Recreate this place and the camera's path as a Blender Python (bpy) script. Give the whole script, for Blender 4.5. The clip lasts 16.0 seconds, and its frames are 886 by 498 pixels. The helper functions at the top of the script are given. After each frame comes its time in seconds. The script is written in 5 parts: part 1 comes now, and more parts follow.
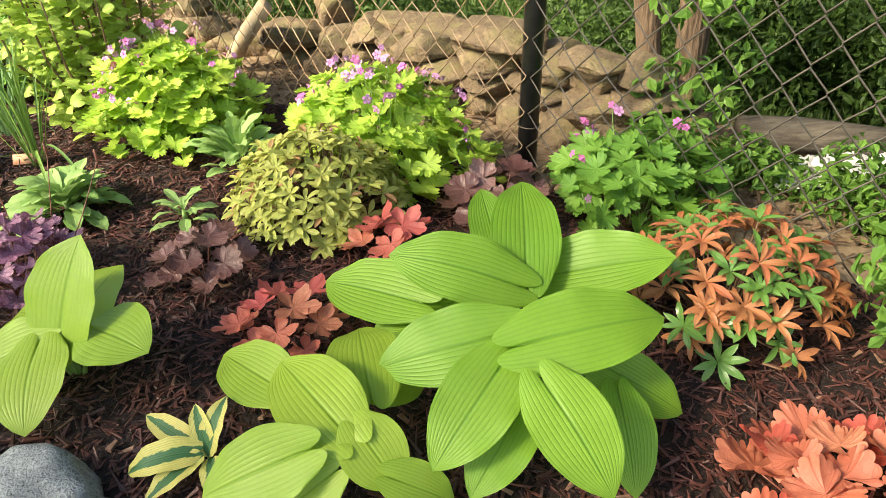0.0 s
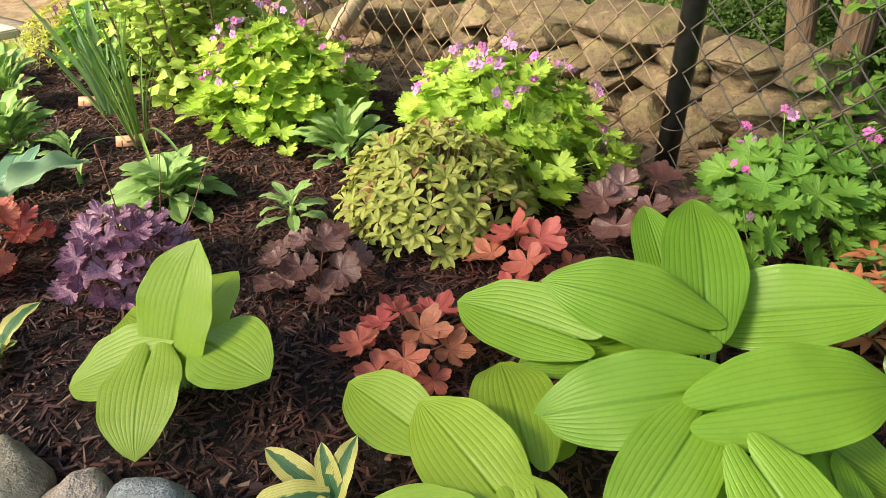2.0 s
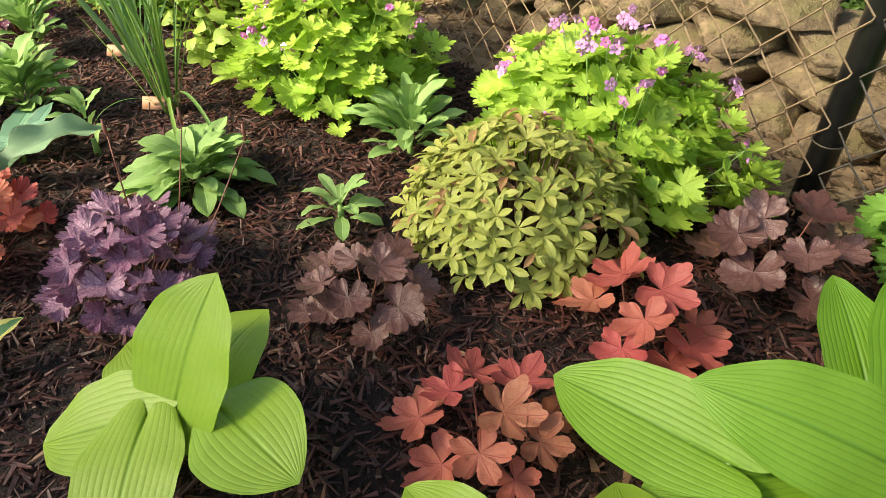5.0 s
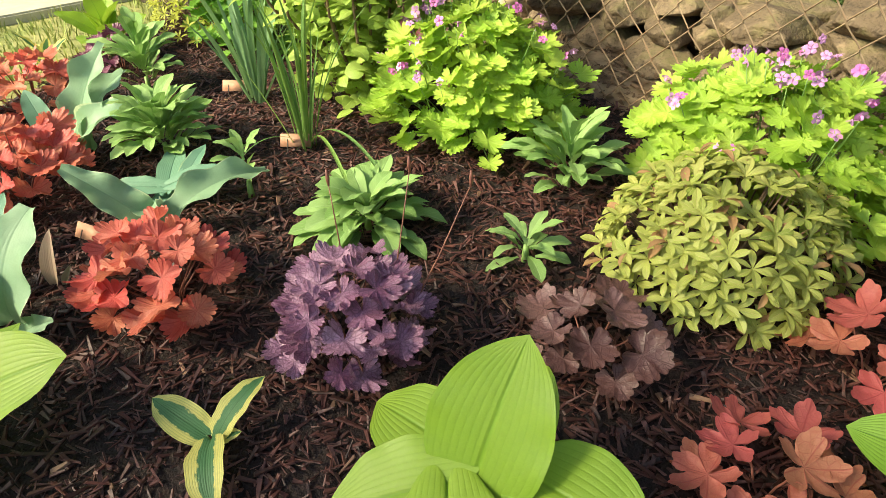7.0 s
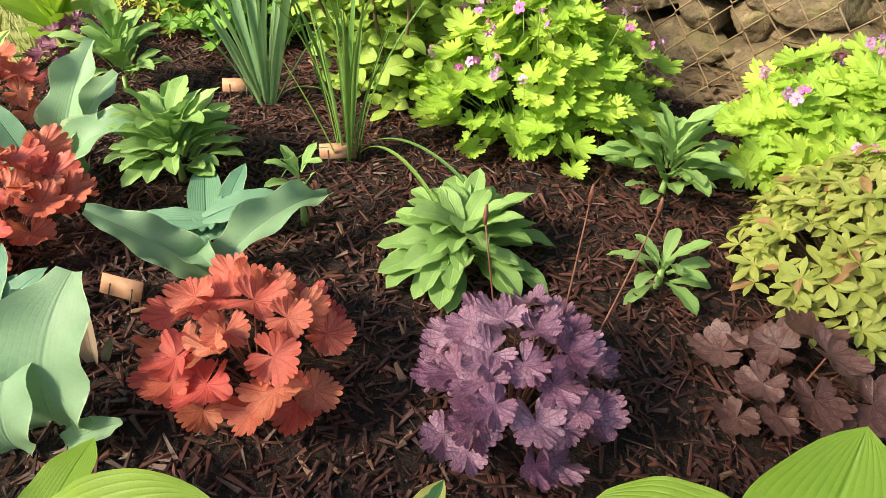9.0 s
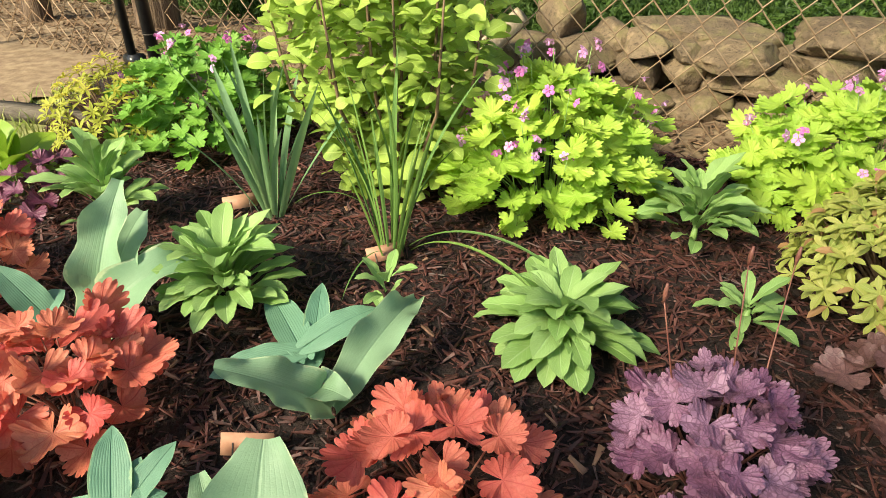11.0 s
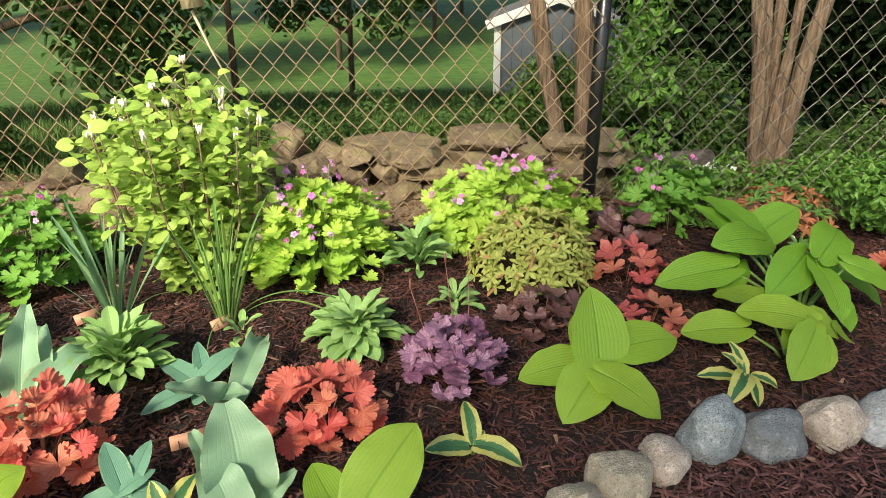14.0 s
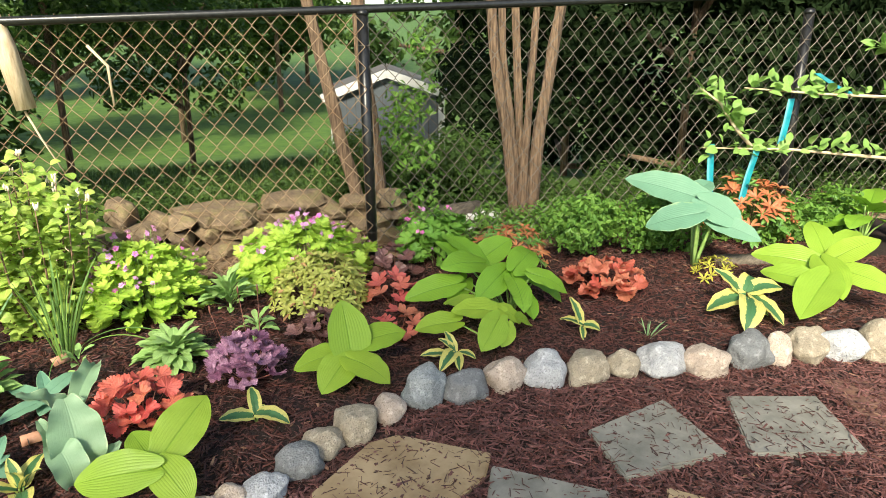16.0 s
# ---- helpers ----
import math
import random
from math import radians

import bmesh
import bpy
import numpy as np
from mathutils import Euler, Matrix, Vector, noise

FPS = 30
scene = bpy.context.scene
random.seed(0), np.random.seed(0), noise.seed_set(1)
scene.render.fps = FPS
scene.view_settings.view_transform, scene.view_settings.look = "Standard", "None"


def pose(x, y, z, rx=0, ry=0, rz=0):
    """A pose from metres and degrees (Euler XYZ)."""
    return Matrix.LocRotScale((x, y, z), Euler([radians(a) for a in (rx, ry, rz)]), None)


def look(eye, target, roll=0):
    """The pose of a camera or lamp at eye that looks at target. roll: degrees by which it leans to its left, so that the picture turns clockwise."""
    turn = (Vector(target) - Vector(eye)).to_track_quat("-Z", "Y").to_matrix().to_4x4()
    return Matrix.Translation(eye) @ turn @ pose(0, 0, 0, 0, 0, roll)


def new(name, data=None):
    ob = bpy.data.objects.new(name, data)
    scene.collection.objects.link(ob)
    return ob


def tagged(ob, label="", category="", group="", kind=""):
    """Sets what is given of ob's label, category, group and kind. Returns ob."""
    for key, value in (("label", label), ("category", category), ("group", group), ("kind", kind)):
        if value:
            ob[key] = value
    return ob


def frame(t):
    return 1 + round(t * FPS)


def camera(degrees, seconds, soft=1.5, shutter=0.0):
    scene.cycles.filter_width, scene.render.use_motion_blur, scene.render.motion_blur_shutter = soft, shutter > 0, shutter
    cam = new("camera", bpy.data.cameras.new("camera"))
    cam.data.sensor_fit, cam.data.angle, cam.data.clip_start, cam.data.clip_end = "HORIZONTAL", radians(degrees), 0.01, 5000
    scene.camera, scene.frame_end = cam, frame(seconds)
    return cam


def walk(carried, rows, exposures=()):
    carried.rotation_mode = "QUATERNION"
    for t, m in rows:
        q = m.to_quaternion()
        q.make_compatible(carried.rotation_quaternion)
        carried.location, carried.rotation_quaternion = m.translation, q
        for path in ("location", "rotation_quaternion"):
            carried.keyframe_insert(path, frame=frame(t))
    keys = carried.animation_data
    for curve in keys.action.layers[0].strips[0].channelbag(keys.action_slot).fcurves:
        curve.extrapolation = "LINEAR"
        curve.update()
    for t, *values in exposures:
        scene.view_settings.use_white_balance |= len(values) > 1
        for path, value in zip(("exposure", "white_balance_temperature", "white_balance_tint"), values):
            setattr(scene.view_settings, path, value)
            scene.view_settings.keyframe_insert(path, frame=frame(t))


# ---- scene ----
cam = camera(68.3, 16.0, 0.4)
METRES, EYE, TILT, LEAN, TURN = 4.2, 1.008, -33.0, 1.0, 0.0
ROWS = [
    (0.0, 0.0, 0.0, 0.0, 0.0, 0.0, 0.0),
    (0.5, -0.01, 0.0004, -0.0, 2.27, -0.26, -0.93),
    (1.0, -0.0212, 0.0035, 0.0011, 3.75, -0.27, -2.05),
    (1.5, -0.0351, 0.0158, 0.005, 4.38, -1.17, -2.08),
    (2.0, -0.0441, 0.0428, 0.0165, 5.31, -1.65, -2.91),
    (2.5, -0.0536, 0.0769, 0.0294, 5.7, -3.57, -3.51),
    (3.0, -0.0559, 0.1036, 0.0342, 4.82, -5.5, -4.99),
    (5.5, -0.0908, 0.1236, 0.045, 10.98, -5.34, -8.09),
    (6.0, -0.1111, 0.1192, 0.0482, 12.88, -4.91, -8.55),
    (6.5, -0.1487, 0.1156, 0.0508, 10.8, -4.15, -6.86),
    (7.0, -0.1817, 0.1155, 0.048, 8.37, -4.55, -5.98),
    (7.5, -0.2133, 0.1314, 0.0448, 7.71, -6.03, -6.0),
    (8.0, -0.244, 0.156, 0.053, 5.34, -6.99, -4.91),
    (10.5, -0.359, 0.1729, 0.0695, -7.98, -1.62, 2.78),
    (11.0, -0.3965, 0.1794, 0.0767, -11.74, -0.31, 6.49),
    (11.5, -0.4333, 0.1763, 0.0832, -14.06, 1.16, 6.43),
    (12.0, -0.4848, 0.1598, 0.078, -15.03, 1.34, 7.78),
    (12.5, -0.5201, 0.1235, 0.0686, -20.96, 0.27, 12.85),
    (13.0, -0.5106, 0.093, 0.0588, -26.65, 0.7, 14.46),
    (13.5, -0.5099, 0.0514, 0.0446, -30.55, 1.78, 16.38),
    (14.0, -0.5166, 0.0108, 0.0421, -35.17, 3.23, 20.13),
    (14.5, -0.5422, -0.0387, 0.023, -41.85, 3.55, 24.25),
    (15.0, -0.5696, -0.0776, 0.0058, -43.16, 3.36, 24.63),
    (15.5, -0.5716, -0.1259, -0.0132, -45.05, 3.67, 25.03),
    (16.0, -0.5904, -0.1819, -0.0295, -47.31, 3.84, 25.37),
]
walk(cam, [(t, pose(0, 0, EYE, TILT, LEAN, TURN) @ pose(METRES * x, METRES * y, METRES * z, 90 + pitch, roll, yaw)) for t, x, y, z, yaw, pitch, roll in ROWS],
     exposures=[(0.0, 1.32, 7400, 6), (3.0, 0.95, 7400, 6), (5.5, 1.05, 7400, 3), (6.5, 1.06, 7400, 2), (7.0, 0.98, 7400, 1), (8.0, 0.85, 7300, 0), (11.0, 0.75, 7100, 3), (12.5, 0.62, 6800, 2), (13.5, 0.58, 6700, 3), (15.0, 0.82, 6700, 5), (16.0, 0.86, 6700, 5)])

# ---------------------------------------------------------------- light
world = bpy.data.worlds.new("sky")
scene.world = world
world.use_nodes = True
wn = world.node_tree
sky = wn.nodes.new("ShaderNodeTexSky")
sky.sky_type, sky.sun_disc = "NISHITA", False
SUN_ELEV, SUN_AZ = radians(38), radians(-118)   # azimuth clockwise from +y
sky.sun_elevation, sky.sun_rotation = SUN_ELEV, SUN_AZ
sky.air_density, sky.dust_density = 1.0, 1.5
wn.links.new(sky.outputs[0], wn.nodes["Background"].inputs[0])
wn.nodes["Background"].inputs[1].default_value = 0.15
sun_data = bpy.data.lights.new("sun", "SUN")
sun_data.energy, sun_data.angle, sun_data.color = 5.0, radians(12), (1.0, 0.92, 0.76)
sun = new("sun", sun_data)
sun_way = Vector((math.sin(SUN_AZ) * math.cos(SUN_ELEV), math.cos(SUN_AZ) * math.cos(SUN_ELEV), math.sin(SUN_ELEV)))
sun.matrix_world = look(sun_way * 20, (0, 0, 0))


# ---------------------------------------------------------------- small tools
rng = random.Random(7)
K = 1.05


def mesh_ob(name, bm, material, smooth=True, parent=None):
    me = bpy.data.meshes.new(name)
    bm.to_mesh(me)
    bm.free()
    if smooth:
        me.polygons.foreach_set("use_smooth", [True] * len(me.polygons))
    me.materials.append(material)
    ob = new(name, me)
    ob.parent = parent
    return ob


def part(name, bm, material, parent, label="", smooth=True):
    ob = mesh_ob(name, bm, material, smooth, parent)
    return tagged(ob, label)


def share(name, me, parent, m, label=""):
    ob = new(name, me)
    ob.parent = parent
    ob.matrix_basis = m
    return tagged(ob, label)


def thing(name, x, y, z, label, category, group=""):
    ob = new(name)
    ob.empty_display_size = 0.05
    ob.location = (x, y, z)
    return tagged(ob, label, category, group)


def tube(bm, pts, radii, sides=6, caps=True):
    """A tapered tube through pts."""
    rings = []
    pts = [Vector(p) for p in pts]
    for i, p in enumerate(pts):
        d = (pts[min(i + 1, len(pts) - 1)] - pts[max(i - 1, 0)]).normalized()
        a = d.orthogonal().normalized() if i == 0 else (rings_a - d * rings_a.dot(d)).normalized()
        rings_a = a
        b = d.cross(a)
        r = radii[i] if isinstance(radii, (list, tuple)) else radii
        rings.append([bm.verts.new(p + (a * math.cos(2 * math.pi * k / sides) + b * math.sin(2 * math.pi * k / sides)) * r) for k in range(sides)])
    for r0, r1 in zip(rings, rings[1:]):
        for k in range(sides):
            bm.faces.new((r0[k], r0[(k + 1) % sides], r1[(k + 1) % sides], r1[k]))
    if caps:
        bm.faces.new(rings[0][::-1])
        bm.faces.new(rings[-1])
    return bm


def box(bm, x0, y0, z0, x1, y1, z1, m=None, bevel=0.0):
    r = bmesh.ops.create_cube(bm, size=1.0, matrix=(m or Matrix()) @ Matrix.Translation(((x0 + x1) / 2, (y0 + y1) / 2, (z0 + z1) / 2)) @ Matrix.Diagonal((x1 - x0, y1 - y0, z1 - z0, 1)))
    if bevel:
        es = list({e for v in r["verts"] for e in v.link_edges})
        bmesh.ops.bevel(bm, geom=es, offset=bevel, segments=2, affect="EDGES")
    return bm


# ---------------------------------------------------------------- materials
def nodes_of(name, rough=0.6):
    m = bpy.data.materials.new(name)
    m.use_nodes = True
    nt = m.node_tree
    b = nt.nodes["Principled BSDF"]
    b.inputs["Roughness"].default_value = rough
    return m, nt, b


def add(nt, kind, **kw):
    n = nt.nodes.new(kind)
    for k, v in kw.items():
        n.inputs[k].default_value = v
    return n


def mixc(nt, fac, a, b):
    n = nt.nodes.new("ShaderNodeMix")
    n.data_type = "RGBA"
    for sock, v in ((n.inputs["Factor"], fac), (n.inputs["A"], a), (n.inputs["B"], b)):
        if isinstance(v, bpy.types.NodeSocket):
            nt.links.new(v, sock)
        else:
            sock.default_value = v if isinstance(v, float) else (*v, 1)
    return n.outputs["Result"]


def mathn(nt, op, a, b=0.0, c=0.0):
    n = nt.nodes.new("ShaderNodeMath")
    n.operation = op
    for i, v in enumerate((a, b, c)):
        if isinstance(v, bpy.types.NodeSocket):
            nt.links.new(v, n.inputs[i])
        else:
            n.inputs[i].default_value = v
    return n.outputs[0]


def ramp(nt, fac, lo, hi):
    n = nt.nodes.new("ShaderNodeMapRange")
    nt.links.new(fac, n.inputs[0])
    n.inputs[1].default_value, n.inputs[2].default_value = lo, hi
    return n.outputs[0]


def noise_tex(nt, scale, detail=4.0, coord="Object", rough=0.6, stretch=None):
    tc = nt.nodes.new("ShaderNodeTexCoord")
    n = add(nt, "ShaderNodeTexNoise", Scale=scale, Detail=detail, Roughness=rough)
    out = tc.outputs[coord]
    if stretch:
        mp = nt.nodes.new("ShaderNodeMapping")
        mp.inputs["Scale"].default_value = stretch
        nt.links.new(out, mp.inputs[0])
        out = mp.outputs[0]
    nt.links.new(out, n.inputs["Vector"])
    return n.outputs[0]


def bump(nt, b, height, strength, dist=0.002):
    n = add(nt, "ShaderNodeBump", Strength=strength, Distance=dist)
    nt.links.new(height, n.inputs["Height"])
    nt.links.new(n.outputs[0], b.inputs["Normal"])
    return n.outputs[0]


def leaf_mat(name, a, b, vein=None, veins="rib", rough=0.45, thin=0.35, margin=None, edge_at=0.6, patch=None, island=False, spec=0.4, lace=0.3, ribs=0.5):
    """A leaf: a and b are the range of its colour from leaf to leaf. veins: "rib", "long" (along the leaf), "feather" or "palm"."""
    m, nt, p = nodes_of(name, rough)
    p.inputs["Specular IOR Level"].default_value = spec
    info = nt.nodes.new("ShaderNodeNewGeometry" if island else "ShaderNodeObjectInfo")
    rnd = info.outputs["Random Per Island" if island else "Random"]
    big = noise_tex(nt, 9.0 if not island else 6.0, 3.0)
    col = mixc(nt, mathn(nt, "ADD", mathn(nt, "MULTIPLY", rnd, 0.75), mathn(nt, "MULTIPLY", big, 0.35)), a, b)
    uvn = nt.nodes.new("ShaderNodeUVMap")
    sep = nt.nodes.new("ShaderNodeSeparateXYZ")
    nt.links.new(uvn.outputs[0], sep.inputs[0])
    u, v = sep.outputs[0], sep.outputs[1]
    au = mathn(nt, "ABSOLUTE", mathn(nt, "SUBTRACT", mathn(nt, "MULTIPLY", u, 2.0), 1.0))
    if patch:
        col = mixc(nt, ramp(nt, noise_tex(nt, 24.0, 3.0, "UV"), 0.52, 0.6), col, patch)
    if margin:
        wob = mathn(nt, "MULTIPLY", mathn(nt, "SUBTRACT", noise_tex(nt, 7.0, 3.0, "UV"), 0.5), 0.55)
        wob2 = mathn(nt, "MULTIPLY", rnd, 0.15)
        col = mixc(nt, ramp(nt, mathn(nt, "ADD", mathn(nt, "ADD", au, wob), wob2), edge_at, edge_at + 0.07), col, margin)
    if veins == "palm":
        ang = mathn(nt, "ARCTAN2", mathn(nt, "SUBTRACT", u, 0.5), mathn(nt, "SUBTRACT", v, 0.5))
        rad = mathn(nt, "SQRT", mathn(nt, "ADD", mathn(nt, "POWER", mathn(nt, "SUBTRACT", u, 0.5), 2.0), mathn(nt, "POWER", mathn(nt, "SUBTRACT", v, 0.5), 2.0)))
        line = mathn(nt, "ABSOLUTE", mathn(nt, "SINE", mathn(nt, "MULTIPLY", ang, 3.5)))
        w = mathn(nt, "MULTIPLY", ramp(nt, mathn(nt, "MULTIPLY", line, mathn(nt, "ADD", rad, 0.05)), 0.06, 0.012), 0.7)
        net = add(nt, "ShaderNodeTexVoronoi", Scale=11.0)
        net.feature = "DISTANCE_TO_EDGE"
        nt.links.new(uvn.outputs[0], net.inputs["Vector"])
        w = mathn(nt, "MAXIMUM", w, mathn(nt, "MULTIPLY", ramp(nt, net.outputs["Distance"], 0.12, 0.0), lace))
    elif veins == "long":
        w = ramp(nt, mathn(nt, "ABSOLUTE", mathn(nt, "SINE", mathn(nt, "MULTIPLY", mathn(nt, "SUBTRACT", u, 0.5), 48.0))), 0.6, 0.0)
        w = mathn(nt, "MULTIPLY", w, ribs)
        w = mathn(nt, "MAXIMUM", w, ramp(nt, au, 0.06, 0.01))
    else:
        k = 40.0 if veins == "feather" else 26.0
        slant = mathn(nt, "SUBTRACT", v, mathn(nt, "MULTIPLY", au, 0.22))
        w = ramp(nt, mathn(nt, "ABSOLUTE", mathn(nt, "SINE", mathn(nt, "MULTIPLY", slant, k))), 0.28, 0.0)
        w = mathn(nt, "MULTIPLY", w, 0.6)
        w = mathn(nt, "MAXIMUM", w, ramp(nt, au, 0.09, 0.02))
    if vein:
        col = mixc(nt, mathn(nt, "MULTIPLY", w, 0.7), col, vein)
    fine = noise_tex(nt, 120.0, 3.0)
    if veins == "long":
        fine = mathn(nt, "ADD", mathn(nt, "MULTIPLY", fine, 0.5), mathn(nt, "MULTIPLY", noise_tex(nt, 26.0, 2.0), 0.5))
    col = mixc(nt, mathn(nt, "MULTIPLY", ramp(nt, fine, 0.35, 0.75), 0.22), col, tuple(c * 0.55 for c in b))
    nt.links.new(col, p.inputs["Base Color"])
    nm = bump(nt, p, mathn(nt, "ADD", mathn(nt, "MULTIPLY", w, -0.8), mathn(nt, "MULTIPLY", fine, 0.5)), 0.45, 0.0025)
    t = nt.nodes.new("ShaderNodeBsdfTranslucent")
    nt.links.new(col, t.inputs[0])
    nt.links.new(nm, t.inputs["Normal"])
    ms = nt.nodes.new("ShaderNodeMixShader")
    ms.inputs[0].default_value = thin
    out = nt.nodes["Material Output"]
    nt.links.new(p.outputs[0], ms.inputs[1])
    nt.links.new(t.outputs[0], ms.inputs[2])
    nt.links.new(ms.outputs[0], out.inputs[0])
    return m


def rock_mat(name, a, b, speck=0.25, scale=9.0, lichen=None):
    m, nt, p = nodes_of(name, 0.85)
    info = nt.nodes.new("ShaderNodeObjectInfo")
    n1 = noise_tex(nt, scale, 6.0, rough=0.7)
    n2 = noise_tex(nt, scale * 14, 3.0)
    col = mixc(nt, mathn(nt, "ADD", mathn(nt, "MULTIPLY", ramp(nt, n1, 0.3, 0.7), 0.7), mathn(nt, "MULTIPLY", info.outputs["Random"], 0.3)), a, b)
    col = mixc(nt, mathn(nt, "MULTIPLY", ramp(nt, n2, 0.5, 0.72), speck * 2), col, tuple(c * 0.45 for c in a))
    col = mixc(nt, mathn(nt, "MULTIPLY", ramp(nt, noise_tex(nt, scale * 4, 4.0), 0.55, 0.7), 0.5), col, tuple(min(1.0, c * 1.5) for c in b))
    if lichen:
        col = mixc(nt, mathn(nt, "MULTIPLY", ramp(nt, noise_tex(nt, scale * 1.7, 5.0), 0.5, 0.64), 0.7), col, lichen)
    nt.links.new(col, p.inputs["Base Color"])
    bump(nt, p, mathn(nt, "ADD", n1, mathn(nt, "MULTIPLY", n2, 0.35)), 1.0, 0.02)
    return m


def plain_mat(name, a, b, rough=0.6, scale=30.0, metal=0.0, stretch=None, bumps=0.3, dist=0.002, island=False):
    m, nt, p = nodes_of(name, rough)
    p.inputs["Metallic"].default_value = metal
    n1 = noise_tex(nt, scale, 5.0, stretch=stretch)
    f = ramp(nt, n1, 0.32, 0.68)
    if island:
        g = nt.nodes.new("ShaderNodeNewGeometry")
        f = mathn(nt, "ADD", mathn(nt, "MULTIPLY", f, 0.4), mathn(nt, "MULTIPLY", g.outputs["Random Per Island"], 0.6))
    nt.links.new(mixc(nt, f, a, b), p.inputs["Base Color"])
    bump(nt, p, n1, bumps, dist)
    return m


MULCH = plain_mat("mulch", (0.008, 0.004, 0.003), (0.03, 0.012, 0.009), 0.85, 60.0, bumps=1.0, dist=0.02)
CHIP = plain_mat("bark_chip", (0.006, 0.0025, 0.0022), (0.15, 0.052, 0.041), 0.55, 90.0, stretch=(1, 1, 1), bumps=0.6, island=True)
# same bark as the bed's, its colour raised for the brighter light on the path
PATHCHIP = plain_mat("lit_bark_chip", (0.01, 0.005, 0.0045), (0.26, 0.11, 0.095), 0.6, 90.0, bumps=0.6, island=True)
PALE_CHIP = plain_mat("pale_chip", (0.12, 0.055, 0.035), (0.34, 0.2, 0.13), 0.75, 60.0, island=True)
# lawn beside the bed: sunlight put into its pale yellow colour
LIT_LAWN = plain_mat("lit_lawn", (0.15, 0.19, 0.04), (0.38, 0.34, 0.14), 0.95, 5.0, bumps=0.8, dist=0.01)
SOIL = plain_mat("soil", (0.16, 0.10, 0.06), (0.36, 0.26, 0.16), 0.95, 14.0, bumps=0.8, dist=0.01)
# grass and lawn beyond the fence: tree shade put into their dark greens
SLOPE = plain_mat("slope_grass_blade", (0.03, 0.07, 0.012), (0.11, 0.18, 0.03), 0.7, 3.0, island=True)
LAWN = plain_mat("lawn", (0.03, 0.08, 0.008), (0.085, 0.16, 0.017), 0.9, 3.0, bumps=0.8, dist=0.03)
# blades beside the bed, paled in colour to look sunlit
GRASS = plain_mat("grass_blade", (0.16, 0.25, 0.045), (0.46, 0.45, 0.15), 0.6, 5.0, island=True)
BLACK = plain_mat("black_paint", (0.008, 0.008, 0.009), (0.02, 0.02, 0.02), 0.28, 40.0, bumps=0.05)
WIRE = plain_mat("rusty_wire", (0.24, 0.13, 0.065), (0.42, 0.32, 0.21), 0.6, 7.0, metal=0.3, bumps=0.2)
GALV = plain_mat("galvanised_wire", (0.09, 0.075, 0.06), (0.18, 0.155, 0.13), 0.5, 7.0, metal=0.5, bumps=0.2)
BARK = plain_mat("bark", (0.06, 0.035, 0.022), (0.24, 0.16, 0.1), 0.9, 16.0, stretch=(4, 4, 0.35), bumps=1.0, dist=0.02)
PALE_WOOD = plain_mat("pale_wood", (0.45, 0.33, 0.2), (0.68, 0.55, 0.38), 0.8, 20.0, stretch=(3, 3, 0.5), bumps=0.6, dist=0.01)
GREY_WOOD = plain_mat("grey_wood", (0.08, 0.062, 0.048), (0.2, 0.165, 0.125), 0.9, 14.0, stretch=(0.4, 4, 4), bumps=0.8, dist=0.01)
FIELDSTONE = rock_mat("fieldstone", (0.12, 0.083, 0.052), (0.28, 0.2, 0.12), 0.4, 6.0, (0.22, 0.19, 0.08))
GREYSTONE = rock_mat("grey_granite", (0.22, 0.24, 0.25), (0.42, 0.44, 0.44), 0.55, 16.0)
TANSTONE = rock_mat("tan_cobble", (0.28, 0.23, 0.165), (0.48, 0.41, 0.31), 0.35, 12.0)
PINKSTONE = rock_mat("pink_cobble", (0.36, 0.27, 0.21), (0.58, 0.49, 0.41), 0.35, 10.0)
PALESTONE = rock_mat("pale_cobble", (0.3, 0.3, 0.31), (0.52, 0.52, 0.53), 0.35, 10.0)
DARKSTONE = rock_mat("dark_cobble", (0.15, 0.155, 0.16), (0.29, 0.29, 0.29), 0.35, 12.0)
PAVER = plain_mat("grey_paver", (0.15, 0.145, 0.12), (0.27, 0.255, 0.215), 0.9, 10.0, bumps=0.5, dist=0.006)
SANDPAVER = plain_mat("sandstone", (0.25, 0.17, 0.085), (0.42, 0.31, 0.18), 0.9, 7.0, bumps=0.8, dist=0.01)
BRICK = plain_mat("brick", (0.11, 0.05, 0.035), (0.2, 0.11, 0.075), 0.9, 12.0, bumps=0.5)
COPPER = plain_mat("copper_tag", (0.36, 0.17, 0.1), (0.52, 0.3, 0.2), 0.65, 30.0, metal=0.15)
TAPE = plain_mat("teal_tape", (0.0, 0.16, 0.2), (0.01, 0.26, 0.3), 0.5, 20.0)
SIDING = plain_mat("grey_siding", (0.1, 0.12, 0.14), (0.14, 0.16, 0.18), 0.7, 4.0)
PATIO = plain_mat("pale_concrete", (0.38, 0.35, 0.28), (0.55, 0.51, 0.4), 0.9, 9.0)
TRIM = plain_mat("white_trim", (0.68, 0.68, 0.66), (0.8, 0.8, 0.78), 0.6, 6.0)
SHINGLE = plain_mat("shingle", (0.07, 0.065, 0.06), (0.14, 0.13, 0.12), 0.9, 20.0)
PLASTIC = plain_mat("white_plastic_sheet", (0.55, 0.54, 0.52), (0.75, 0.74, 0.72), 0.4, 14.0, bumps=0.8, dist=0.02)

